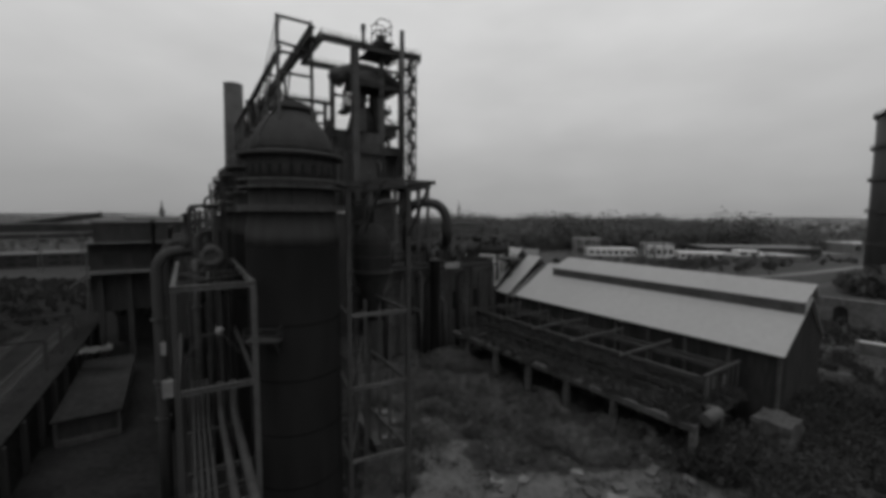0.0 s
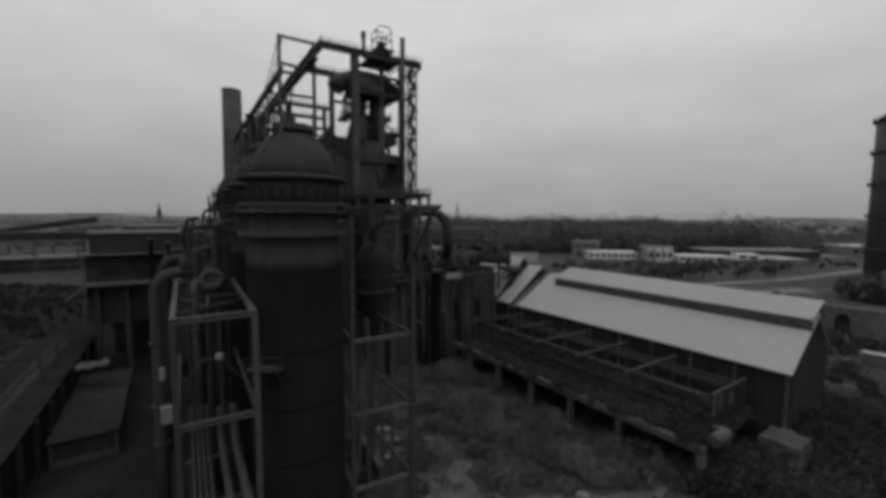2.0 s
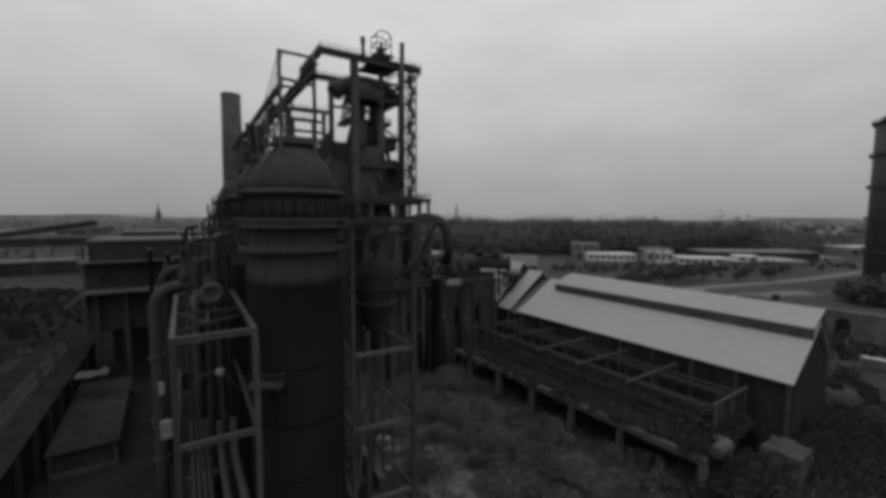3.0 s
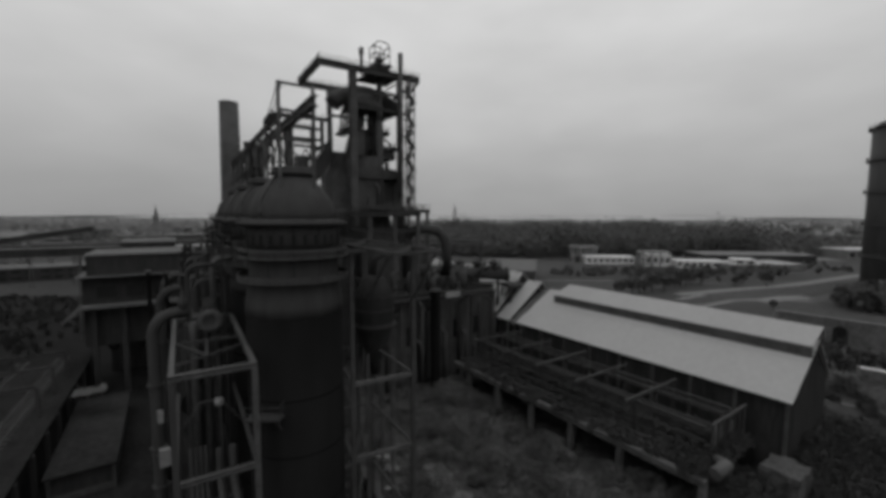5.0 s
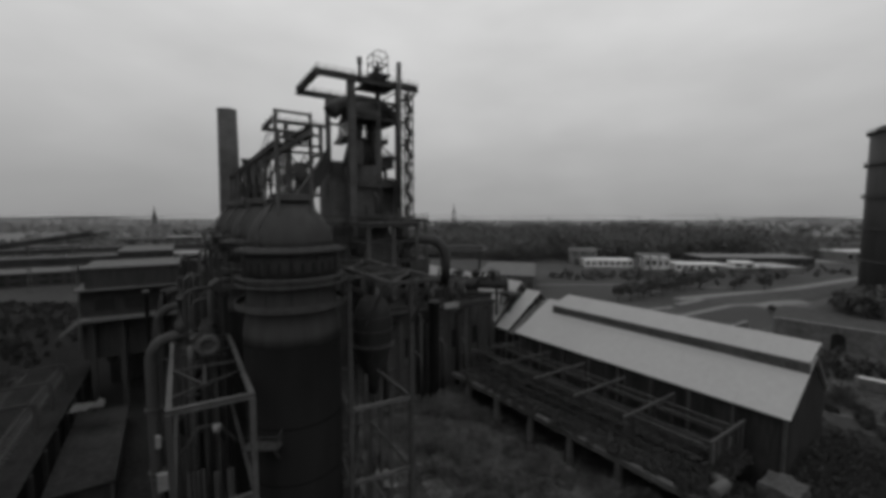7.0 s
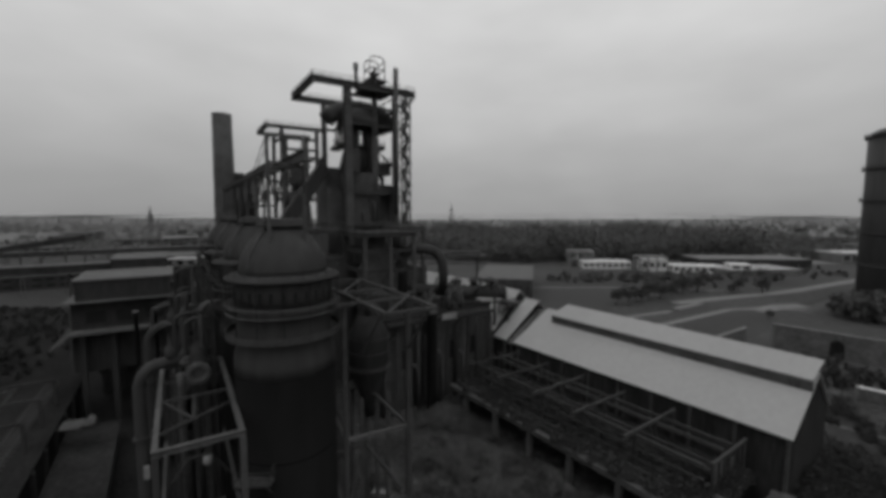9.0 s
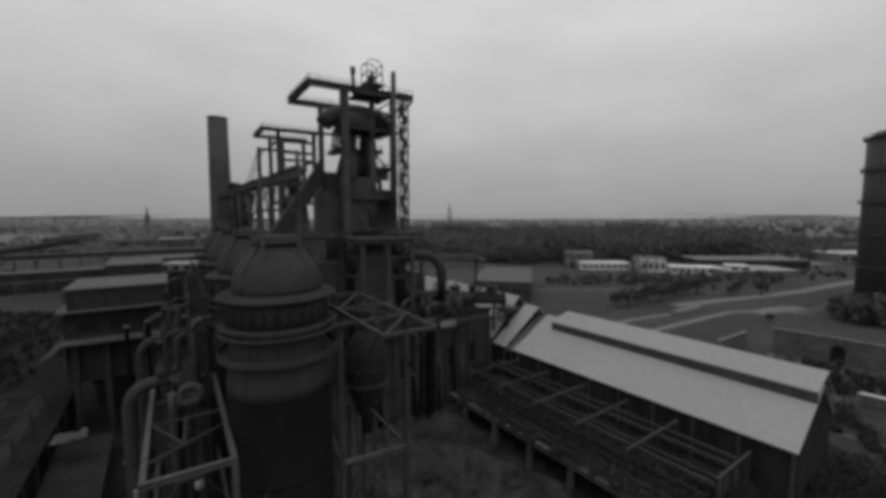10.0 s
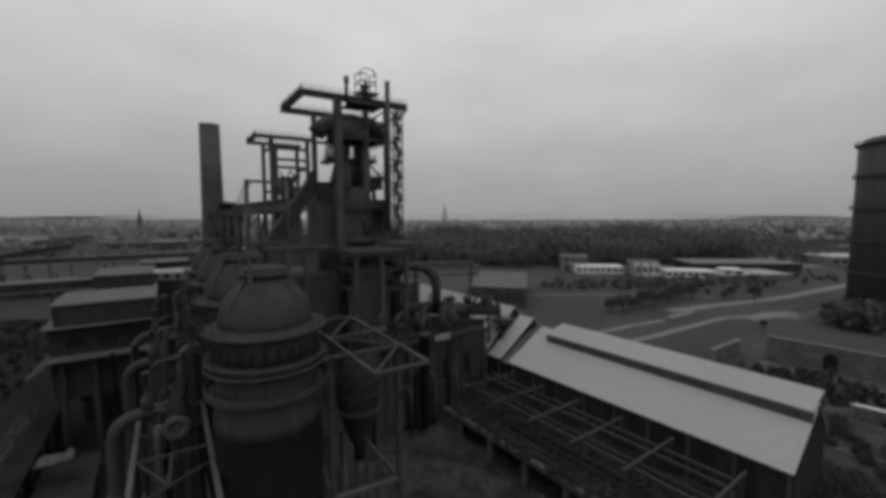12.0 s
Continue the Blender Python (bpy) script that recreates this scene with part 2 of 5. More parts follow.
def make_ground():
    radii = [0, 15, 30, 45, 60, 80, 100, 130, 170, 220, 300, 400, 550, 750, 1000, 1200, 1500, 1900, 2400, 3000, 3700, 4600]
    n = 96
    verts, faces = [(0, 0, 0)], []
    for r in radii[1:]:
        for i in range(n):
            a = 2 * math.pi * i / n
            x, y = r * math.cos(a), r * math.sin(a)
            bumps = 0.25 * noise.noise((x * 0.06, y * 0.06, 3)) if 20 < r < 200 else 0
            verts.append((x, y, ground_height(x, y) + min(0.0, bumps)))
    for i in range(n):
        faces.append((0, 1 + i, 1 + (i + 1) % n))
    for k in range(len(radii) - 2):
        a, b = 1 + k * n, 1 + (k + 1) * n
        for i in range(n):
            faces.append((a + i, b + i, b + (i + 1) % n, a + (i + 1) % n))
    me = bpy.data.meshes.new("ground")
    me.from_pydata(verts, [], faces)
    me.materials.append(GROUND)
    for p in me.polygons:
        p.use_smooth = True
    return tagged(new("ground", me), "rough overgrown ground reaching to the horizon", "ground", kind="structure")


make_ground()
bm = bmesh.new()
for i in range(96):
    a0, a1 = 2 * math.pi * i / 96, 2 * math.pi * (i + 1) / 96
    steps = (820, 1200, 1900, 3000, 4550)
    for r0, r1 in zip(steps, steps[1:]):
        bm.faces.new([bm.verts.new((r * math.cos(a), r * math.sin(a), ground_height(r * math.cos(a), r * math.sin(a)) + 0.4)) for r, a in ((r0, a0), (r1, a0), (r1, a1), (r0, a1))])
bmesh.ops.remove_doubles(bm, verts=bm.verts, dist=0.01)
tagged(mesh_ob("ground_far", bm, HAZE_FAR), "far fields towards the horizon, pale with painted haze", "fields", kind="structure")


def slab(name, pts, z, material, label, category, kind="structure", thick=0.3):
    bm = bmesh.new()
    top = [bm.verts.new((x, y, z)) for x, y in pts]
    low = [bm.verts.new((x, y, z - thick)) for x, y in pts]
    bm.faces.new(top)
    bm.faces.new(low[::-1])
    for i in range(len(pts)):
        j = (i + 1) % len(pts)
        bm.faces.new((top[i], low[i], low[j], top[j]))
    return tagged(mesh_ob(name, bm, material), label, category, kind=kind)


def strip(pts, w):
    """The outline of a band of width w along pts."""
    left, right = [], []
    for k, p in enumerate(pts):
        a, b = Vector(pts[max(k - 1, 0)]), Vector(pts[min(k + 1, len(pts) - 1)])
        d = (b - a).normalized()
        nrm = Vector((-d.y, d.x)) * w / 2
        left.append(tuple(Vector(p) + nrm))
        right.append(tuple(Vector(p) - nrm))
    return left + right[::-1]


def ragged(pts, w, seed):
    """The outline of a worn track with uneven edges."""
    line = []
    for p, q in zip(pts, pts[1:]):
        line += [Vector(p).lerp(Vector(q), k / 8) for k in range(8)]
    line.append(Vector(pts[-1]))
    left, right = [], []
    for k, p in enumerate(line):
        d = (line[min(k + 1, len(line) - 1)] - line[max(k - 1, 0)]).normalized()
        side = Vector((-d.y, d.x))
        left.append(tuple(p + side * w * (0.5 + 0.3 * noise.noise((k * 0.45, seed, 0)))))
        right.append(tuple(p - side * w * (0.5 + 0.3 * noise.noise((k * 0.45, seed, 7)))))
    return left + right[::-1]


slab("path", ragged([(-14, 30), (-4, 38), (1, 46), (-1, 54), (-5, 60), (-9, 66)], 5.6, 1.0), 0.03, DIRT, "trodden pale dirt path between the bushes", "path")
slab("path", ragged([(0, 43), (12, 43.5), (24, 44), (40, 40)], 5.2, 2.0), 0.035, DIRT, "trodden pale dirt path between the bushes", "path")
slab("bank", [(-95, 62), (-205, 62), (-230, 182), (-112, 182)], 0.03, CINDER, "dark slope of cinder under scrub", "ground")
slab("works_yard", [(-112, 20), (-60, -30), (20, -30), (6, 24), (-8, 38), (-11, 60), (-20, 84), (-60, 160), (-120, 150)], 0.02, CINDER, "black cinder ground of the works yard", "ground")
slab("meadow", [(14, 122), (60, 118), (112, 96), (330, 150), (420, 330), (240, 380), (-40, 380), (-10, 170)], 0.015, MEADOW, "rough grey meadow beyond the sheds", "meadow", thick=0.2)
slab("lawn", [(68, 142), (92, 155.5), (118, 169.5), (134, 167), (122, 146), (104, 134), (84, 121)], 0.04, GRASS, "dark mown field beside the pale road", "lawn")
slab("lawn", [(46, 170), (73, 169), (93, 227), (60, 245), (42, 215)], 0.04, GRASS, "dark rough field behind the sheds", "lawn")
slab("field", [(100, 182), (124, 190), (118, 176), (98, 164)], 0.03, GRASS, "dark rough verge between the paths", "field")
slab("field", [(58, 232), (112, 228), (120, 258), (64, 262)], 0.03, GRASS, "dark rough field below the offices", "field")
slab("field", [(150, 222), (206, 226), (222, 252), (160, 250)], 0.03, GRASS, "dark rough field beside the road", "field")
slab("field", [(150, 176), (236, 224), (260, 216), (196, 168)], 0.03, GRASS, "dark rough field before the gasholder", "field")
slab("road", strip([(62, 138.5), (71.5, 144), (81.3, 149), (99.4, 159.2), (124.1, 173), (140.7, 175.3), (156, 172)], 2.8), 0.06, ROAD, "pale paved footpath round the field", "road")
slab("road", strip([(56, 150), (64, 154.5), (80.2, 163.2), (89.2, 167.1), (97, 170)], 2.4), 0.06, ROAD, "narrow pale footpath over the meadow", "road")
slab("road", strip([(102, 175), (112, 181), (120, 186)], 3.2), 0.06, ROAD, "short pale paved lay-by", "road")
slab("road", strip([(30, 222), (70, 226), (118, 224), (150, 214)], 1.6), 0.06, ROAD, "narrow pale footpath over the meadow", "road")
slab("road", strip([(108, 186), (124.3, 191.8), (146.2, 199.5), (168, 206), (192, 216), (230, 235), (300, 268), (480, 360)], 5.5), 0.06, ROAD, "pale paved road between the fields", "road")
slab("road", strip([(134, 171), (150, 178), (162, 180)], 7), 0.07, ROAD, "pale paved turning place beside the field", "road")
slab("road", strip([(150, 168), (190, 192), (260, 232), (380, 300)], 5), 0.05, ASPHALT, "grey asphalt road beside the gasholder", "road")
slab("road", strip([(98, 122), (101.9, 115.6), (110.3, 102.1), (124, 84)], 3.4), 0.06, DIRT, "pale dirt lane before the ruined wall", "road")
slab("road", strip([(70, 84), (76.3, 77.5), (80.6, 73.3), (96, 58)], 1.4), 0.06, DIRT, "narrow dirt path beside the shed", "road")
slab("road", strip([(70, 100), (95, 92), (130, 70), (180, 40)], 5), 0.05, ASPHALT, "grey concrete yard road behind the shed", "road")
# the last two fields take the haze-lightened tone of the hills
for k, pts in enumerate(([(250, 330), (330, 420), (480, 430), (430, 330)], [(360, 520), (600, 760), (760, 700), (560, 470)], [(-420, 480), (-300, 560), (-160, 470), (-260, 400)],
                         [(-700, 900), (-400, 1100), (-100, 980), (-350, 800)], [(700, 1100), (1000, 1300), (1400, 1100), (1000, 900)])):
    slab("field", pts, 0.05, (ROAD, GRASS, GRASS, HAZE_PALE, HAZE_PALE)[k], ("bare pale field", "dark meadow", "dark meadow", "distant field in painted haze", "distant field in painted haze")[k], "field")


def leaf_cloud(rng, centres, sizes, count, leaf):
    """Triangles scattered through uneven crowns: verts and faces as arrays."""
    vs = []
    for (cx, cy, cz), (sx, sy, sz) in zip(centres, sizes):
        d = rng.normal(size=(count, 3))
        d /= np.linalg.norm(d, axis=1)[:, None]
        rad = rng.uniform(0.45, 1.05, (count, 1)) ** 0.6
        lump = 1 + 0.25 * np.sin(d[:, :1] * 5 + cx) * np.cos(d[:, 1:2] * 4 + cy)
        c = d * rad * lump * (sx, sy, sz) + (cx, cy, cz)
        a, b = rng.normal(size=(count, 3)), rng.normal(size=(count, 3))
        s = leaf * rng.uniform(0.6, 1.4, (count, 1))
        vs.append(np.stack([c - a * s * 0.5, c + a * s * 0.5, c + b * s * 0.8], 1).reshape(-1, 3))
    v = np.concatenate(vs)
    v[:, 2] = np.maximum(v[:, 2], 0.02)
    return v, np.arange(len(v)).reshape(-1, 3)


def leaf_ob(name, v, f, material):
    me = bpy.data.meshes.new(name)
    me.from_pydata(v.tolist(), [], f.tolist())
    me.materials.append(material)
    return new(name, me)


RNG = np.random.default_rng(7)


def wood(name, label, area, n, h, material=LEAF_DARK, leaf=1.6, count=70):
    """A far wood or belt of trees over area(u, v), in one piece."""
    cs, ss = [], []
    for u, v, k in RNG.uniform(0, 1, (n, 3)):
        x, y = area(u, v)
        t = h * (0.55 + 0.6 * k) * (0.85 + 0.45 * noise.noise((x * 0.012, y * 0.012, 1)))
        cs.append((x, y, ground_height(x, y) + t * 0.55))
        ss.append((t * 0.36, t * 0.36, t * 0.48))
    v, f = leaf_cloud(RNG, cs, ss, count, leaf)
    return tagged(leaf_ob(name, v, f, material), label, "woodland", kind="stuff")


wood("woodland", "dense dark wood on the plain", lambda u, v: (-70 + 355 * u + 70 * v, 345 + 255 * v + 16 * math.sin(u * 9)), 1900, 26, leaf=0.95, count=250)
wood("woodland", "dense wood farther off, paled by painted haze", lambda u, v: (-500 + 1100 * u, 640 + 330 * v), 420, 12, LEAF_HAZE, leaf=1.2, count=110)
wood("woodland", "scattered trees among far houses", lambda u, v: (330 + 800 * u, 560 + 640 * v), 760, 12, LEAF_FAR_HAZE, leaf=1.1, count=80)
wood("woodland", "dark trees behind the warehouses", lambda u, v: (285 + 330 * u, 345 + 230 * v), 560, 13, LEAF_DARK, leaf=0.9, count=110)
wood("woodland", "trees and hedges before the town", lambda u, v: (-620 + 560 * u, 260 + 560 * v), 520, 9, LEAF_FAR_HAZE, leaf=1.0, count=80)
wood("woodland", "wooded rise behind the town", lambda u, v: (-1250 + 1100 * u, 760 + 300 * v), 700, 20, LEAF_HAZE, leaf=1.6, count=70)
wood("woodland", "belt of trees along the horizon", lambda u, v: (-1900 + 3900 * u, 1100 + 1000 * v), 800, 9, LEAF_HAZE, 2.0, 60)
wood("bushes", "low bushes along the pale roads", lambda u, v: (110 + 170 * u, 205 + 60 * v + 60 * u), 80, 3.4, LEAF, 0.6, 70)
wood("bushes", "low bushes below the white buildings", lambda u, v: (60 + 150 * u, 240 + 22 * v), 110, 5, LEAF, 0.8, 60)
wood("bushes", "bushes at the foot of the gasholder", lambda u, v: (156 + 18 * u, 147 + 14 * v), 34, 11, LEAF, 0.7, 160)
wood("bushes", "overgrown bank left of the bunkers", lambda u, v: (-200 + 105 * u - 20 * v, 62 + 115 * v), 1100, 2.2, BANK, 0.3, 150)
wood("bushes", "low scrub before the ruined wall", lambda u, v: (78 + 30 * u, 98 + 20 * v - 8 * u), 120, 2.4, BANK, 0.35, 120)


def tree(x, y, h, spread, label, group=""):
    t = thing("tree", pose(x, y, 0, 0, 0, (x * 37 + y * 11) % 360), label, "tree", group)
    bm = bmesh.new()
    lathe(bm, [(h * 0.03, 0), (h * 0.022, h * 0.3), (h * 0.012, h * 0.75)], 8)
    for k in range(5):
        a = k * 1.26
        beam(bm, (0, 0, h * (0.3 + 0.07 * k)), (spread * 0.6 * math.cos(a), spread * 0.6 * math.sin(a), h * (0.55 + 0.07 * k)), h * 0.012)
    part("trunk", bm, BARK, t)
    cs = [(spread * 0.5 * math.cos(k * 1.9), spread * 0.5 * math.sin(k * 1.9), h * (0.45 + 0.09 * (k % 5))) for k in range(9)]
    v, f = leaf_cloud(np.random.default_rng(int(h * 100)), cs, [(spread * 0.45, spread * 0.45, h * 0.16)] * 9, 90, h * 0.06)
    crown = leaf_ob("crown", v, f, LEAF)
    crown.parent = t
    return t


first = tree(80, 183, 8.0, 3.2, "leafy young roadside tree", "roadside trees")
for k in range(1, 13):
    m = pose(80 + 4.9 * k + (k % 3), 183 + 2.9 * k - (k % 2) * 2, 0, 0, 0, k * 71) @ Matrix.Scale(0.8 + 0.07 * (k * 5 % 7), 4)
    copy_thing(first, m)
for k, (x, y) in enumerate(((150, 208), (158, 214), (166, 208), (128, 157), (160, 165), (172, 175))):
    copy_thing(first, pose(x, y, 0, 0, 0, k * 53) @ Matrix.Scale((0.7, 0.9, 1.1, 0.5)[k % 4], 4))


# hills along the horizon, pale with haze put into their colour
def hill(y0, span, h, seed, label):
    bm = bmesh.new()
    n, prev = 120, None
    for i in range(n + 1):
        x = -span + 2 * span * i / n
        z = h * (0.55 + 0.45 * noise.noise((x * 0.0011, seed, 0)) + 0.12 * noise.noise((x * 0.008, seed, 5)))
        ring = [bm.verts.new((x, y0 - 500, 0)), bm.verts.new((x, y0, z)), bm.verts.new((x, y0 + 600, 0))]
        if prev:
            for k in range(2):
                bm.faces.new((prev[k], ring[k], ring[k + 1], prev[k + 1])).smooth = True
        prev = ring
    return tagged(mesh_ob("backdrop", bm, HAZE_PALE), label, "hills", kind="structure")


hill(2700, 3600, 30, 2.0, "low hills on the horizon in painted haze")
hill(3600, 3600, 50, 9.0, "farther hills on the horizon, pale with painted haze")


# ---- far buildings ----
def block(name, m, size, label, wall=SCREEN, roof=ROOF_DULL, windows=0, storeys=1, category="building", group=""):
    w, d, h = size
    t = thing(name, m, label, category, group)
    part("wall", build(cuboid, (0, 0, 0), (w, d, h)), wall, t)
    part("roof", build(cuboid, (-0.3, -0.3, h), (w + 0.3, d + 0.3, h + 0.35)), roof, t)
    for s in range(storeys):
        for k in range(windows):
            x = w * (k + 0.5) / windows
            z = h * (s + 0.35) / storeys
            part("window", build(cuboid, (x - w / windows * 0.3, -0.06, z), (x + w / windows * 0.3, 0.1, z + h / storeys * 0.4)), GLASS_DARK, t)
    return t


block("office_building", pose(108, 302, 0, 0, 0, -6), (34, 14, 5), "white low office building with dark windows", WHITE, WHITE, 8)
block("office_building", pose(146, 290, 0, 0, 0, -12), (16, 14, 8), "white two-storey office block", WHITE, WHITE, 4)
block("office_building", pose(163, 282, 0, 0, 0, -14), (30, 14, 4.5), "white low office building with dark windows", WHITE, WHITE, 7)
block("office_building", pose(193, 268, 0, 0, 0, -18), (12, 12, 7), "white cubic office building", WHITE, WHITE, 2, 2)
block("warehouse", pose(200, 310, 0, 0, 0, -5), (80, 30, 6), "dark warehouse with a grey flat roof", DARK_WALL, PALE_WALL, 0)
block("warehouse", pose(188, 262, 0, 0, 0, 4), (50, 26, 4), "low warehouse with a pale flat roof", PALE_WALL, SCRAP, 0)
block("warehouse", pose(330, 330, 0, 0, 0, 0), (70, 30, 8), "pale long warehouse with a flat roof", PALE_WALL, ROOF, 10)
block("warehouse", pose(440, 420, 0, 0, 0, -8), (90, 30, 8), "pale long warehouse with a flat roof", PALE_WALL, ROOF_DULL, 8)
for k in range(26):
    a = RNG.uniform(0, 1, 5)
    block("house", pose(330 + 620 * a[0], 420 + 560 * a[1], 0, 0, 0, 360 * a[2]), (12 + 14 * a[3], 10, 6 + 5 * a[4]), "small pale far house", SCREEN, ROOF_DULL, 4, 2, "house", "far houses")
for k in range(44):
    a = RNG.uniform(0, 1, 5)
    block("town_house", pose(-560 + 480 * a[0], 300 + 560 * a[1], 0, 0, 0, 31 + 90 * (k % 2)), (16 + 26 * a[3], 14, 6 + 6 * a[4]), "grey far town building", SCREEN, (ROOF_DULL, ROOF)[k % 5 == 0], 5, 2, "house", "town houses")


def concrete_frame(x, y, w, h, turn):
    t = thing("concrete_tower", pose(x, y, 0, 0, 0, turn), "bare grey concrete frame tower with open bays", "frame building", "concrete frames")
    for k in range(4):
        for d in (0, 8):
            part("post", build(cuboid, (w * k / 3 - 0.55, d - 0.55, 0), (w * k / 3 + 0.55, d + 0.55, h - 1.3)), SCRAP, t)
    for d in (-0.7, 7.3):
        part("top_beam", build(cuboid, (-0.9, d, h - 1.3), (w + 0.9, d + 1.4, h)), SCRAP, t)
    for x in (-0.7, w - 0.7):
        part("end_beam", build(cuboid, (x, 0.71, h - 1.3), (x + 1.4, 7.29, h - 0.1)), SCRAP, t)
    part("floor_slab", build(cuboid, (-0.5, -0.5, h * 0.4), (w + 0.5, 8.5, h * 0.4 + 0.4)), PALE_WALL, t)


concrete_frame(102, 313, 17, 12.4, -3)
concrete_frame(143, 289, 18, 10.5, -3)


def church(x, y, h, label):
    t = thing("church", pose(x, y, 0), label, "church")
    # church in the haze-lightened tone of the far ground
    part("tower", build(cuboid, (-4, -4, 0), (4, 4, h * 0.55)), HAZE_FAR, t)
    part("spire", build(lathe, [(4.4, h * 0.55), (2.2, h * 0.75), (0.1, h)], 8), HAZE_FAR, t)
    part("nave", build(cuboid, (4, -6, 0), (30, 6, h * 0.3)), HAZE_FAR, t)


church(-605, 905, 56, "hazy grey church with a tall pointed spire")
# base and spire carry the same painted haze as the hills
t = thing("monument_tower", pose(63, 1500, 0), "far stepped tower with a pointed top in painted haze", "tower")
part("base", build(lathe, [(11, 0), (11, 28), (8, 32), (8, 46)], 8), HAZE_PALE, t)
part("spire", build(lathe, [(6, 46), (3.5, 58), (0.3, 80)], 8), HAZE_PALE, t)

# gasholder with stiffening galleries
GH = pose(209, 173, 0)
t = thing("gasholder", GH, "tall dark steel gasholder with stiffening rings", "gasholder")
part("shell", build(lathe, [(22, 0), (22, 74), (20, 76.5), (8, 79), (0.5, 79.6)], 64), HOLDER, t)
for z in (4, 18, 32, 46, 60, 74):
    ring = part("gallery", build(hoop, 21.9, 23.2, z - 0.3, z + 0.1, 64), RUST_DARK, t)
    bm = build(ring_rail, 23.1, z + 0.1, 1.2, 60, 0.12)
    part("railing", bm, RUST_DARK, ring)

# ruined wall with an arch
def ruin(m, length, h, label, arches=(), top=PALE_WALL):
    """A wall along x, with arched openings cut through it."""
    t = thing("ruined_wall", m, label, "wall", "ruined walls")
    cuts = [0.0]
    for a in arches:
        cuts += [a - 1.6, a + 1.6]
    cuts.append(length)
    for k in range(0, len(cuts), 2):
        part("wall_bay", build(cuboid, (cuts[k], 0, 0), (cuts[k + 1], 0.7, h)), RUIN, t)
    for a in arches:
        bm = bmesh.new()
        for i in range(8):
            a0, a1 = math.pi * i / 8, math.pi * (i + 1) / 8
            vs = []
            for y in (0, 0.7):
                vs += [bm.verts.new((a + 1.6 * math.cos(q), y, h * 0.5 + 1.6 * math.sin(q))) for q in (a0, a1)] + [bm.verts.new((a + 1.6 * math.cos(q), y, h)) for q in (a1, a0)]
            bm.faces.new(vs[:4])
            bm.faces.new(vs[7:3:-1])
            bm.faces.new((vs[0], vs[4], vs[5], vs[1]))
            bm.faces.new((vs[3], vs[2], vs[6], vs[7]))
        part("arch", bm, RUIN, t)
        # dark sheet added in the opening so that the arch reads as shaded
        part("arch_backing", build(cuboid, (a - 1.6, 0.45, 0), (a + 1.6, 0.6, h * 0.5 + 1.6)), TAR, t, "dark sheet added to shade the arch")
    part("coping", build(cuboid, (-0.15, -0.15, h), (length + 0.15, 0.85, h + 0.25)), top, t)
    part("end_pier", build(cuboid, (-0.7, -0.3, 0), (-0.02, 1.0, h + 0.2)), PALE_WALL, t)
    return t


ruin(pose(102.7, 124.7, 0, 0, 0, -50), 46, 6.8, "pale ruined plaster wall with an arched opening", (14.0, 31.0))
ruin(pose(83.5, 121.2, 0, 0, 0, 31), 17, 4.2, "low pale ruined wall")
ruin(pose(92, 89, 0, 0, 0, -48), 34, 2.5, "low wall with a bright white coping", (), WHITE)


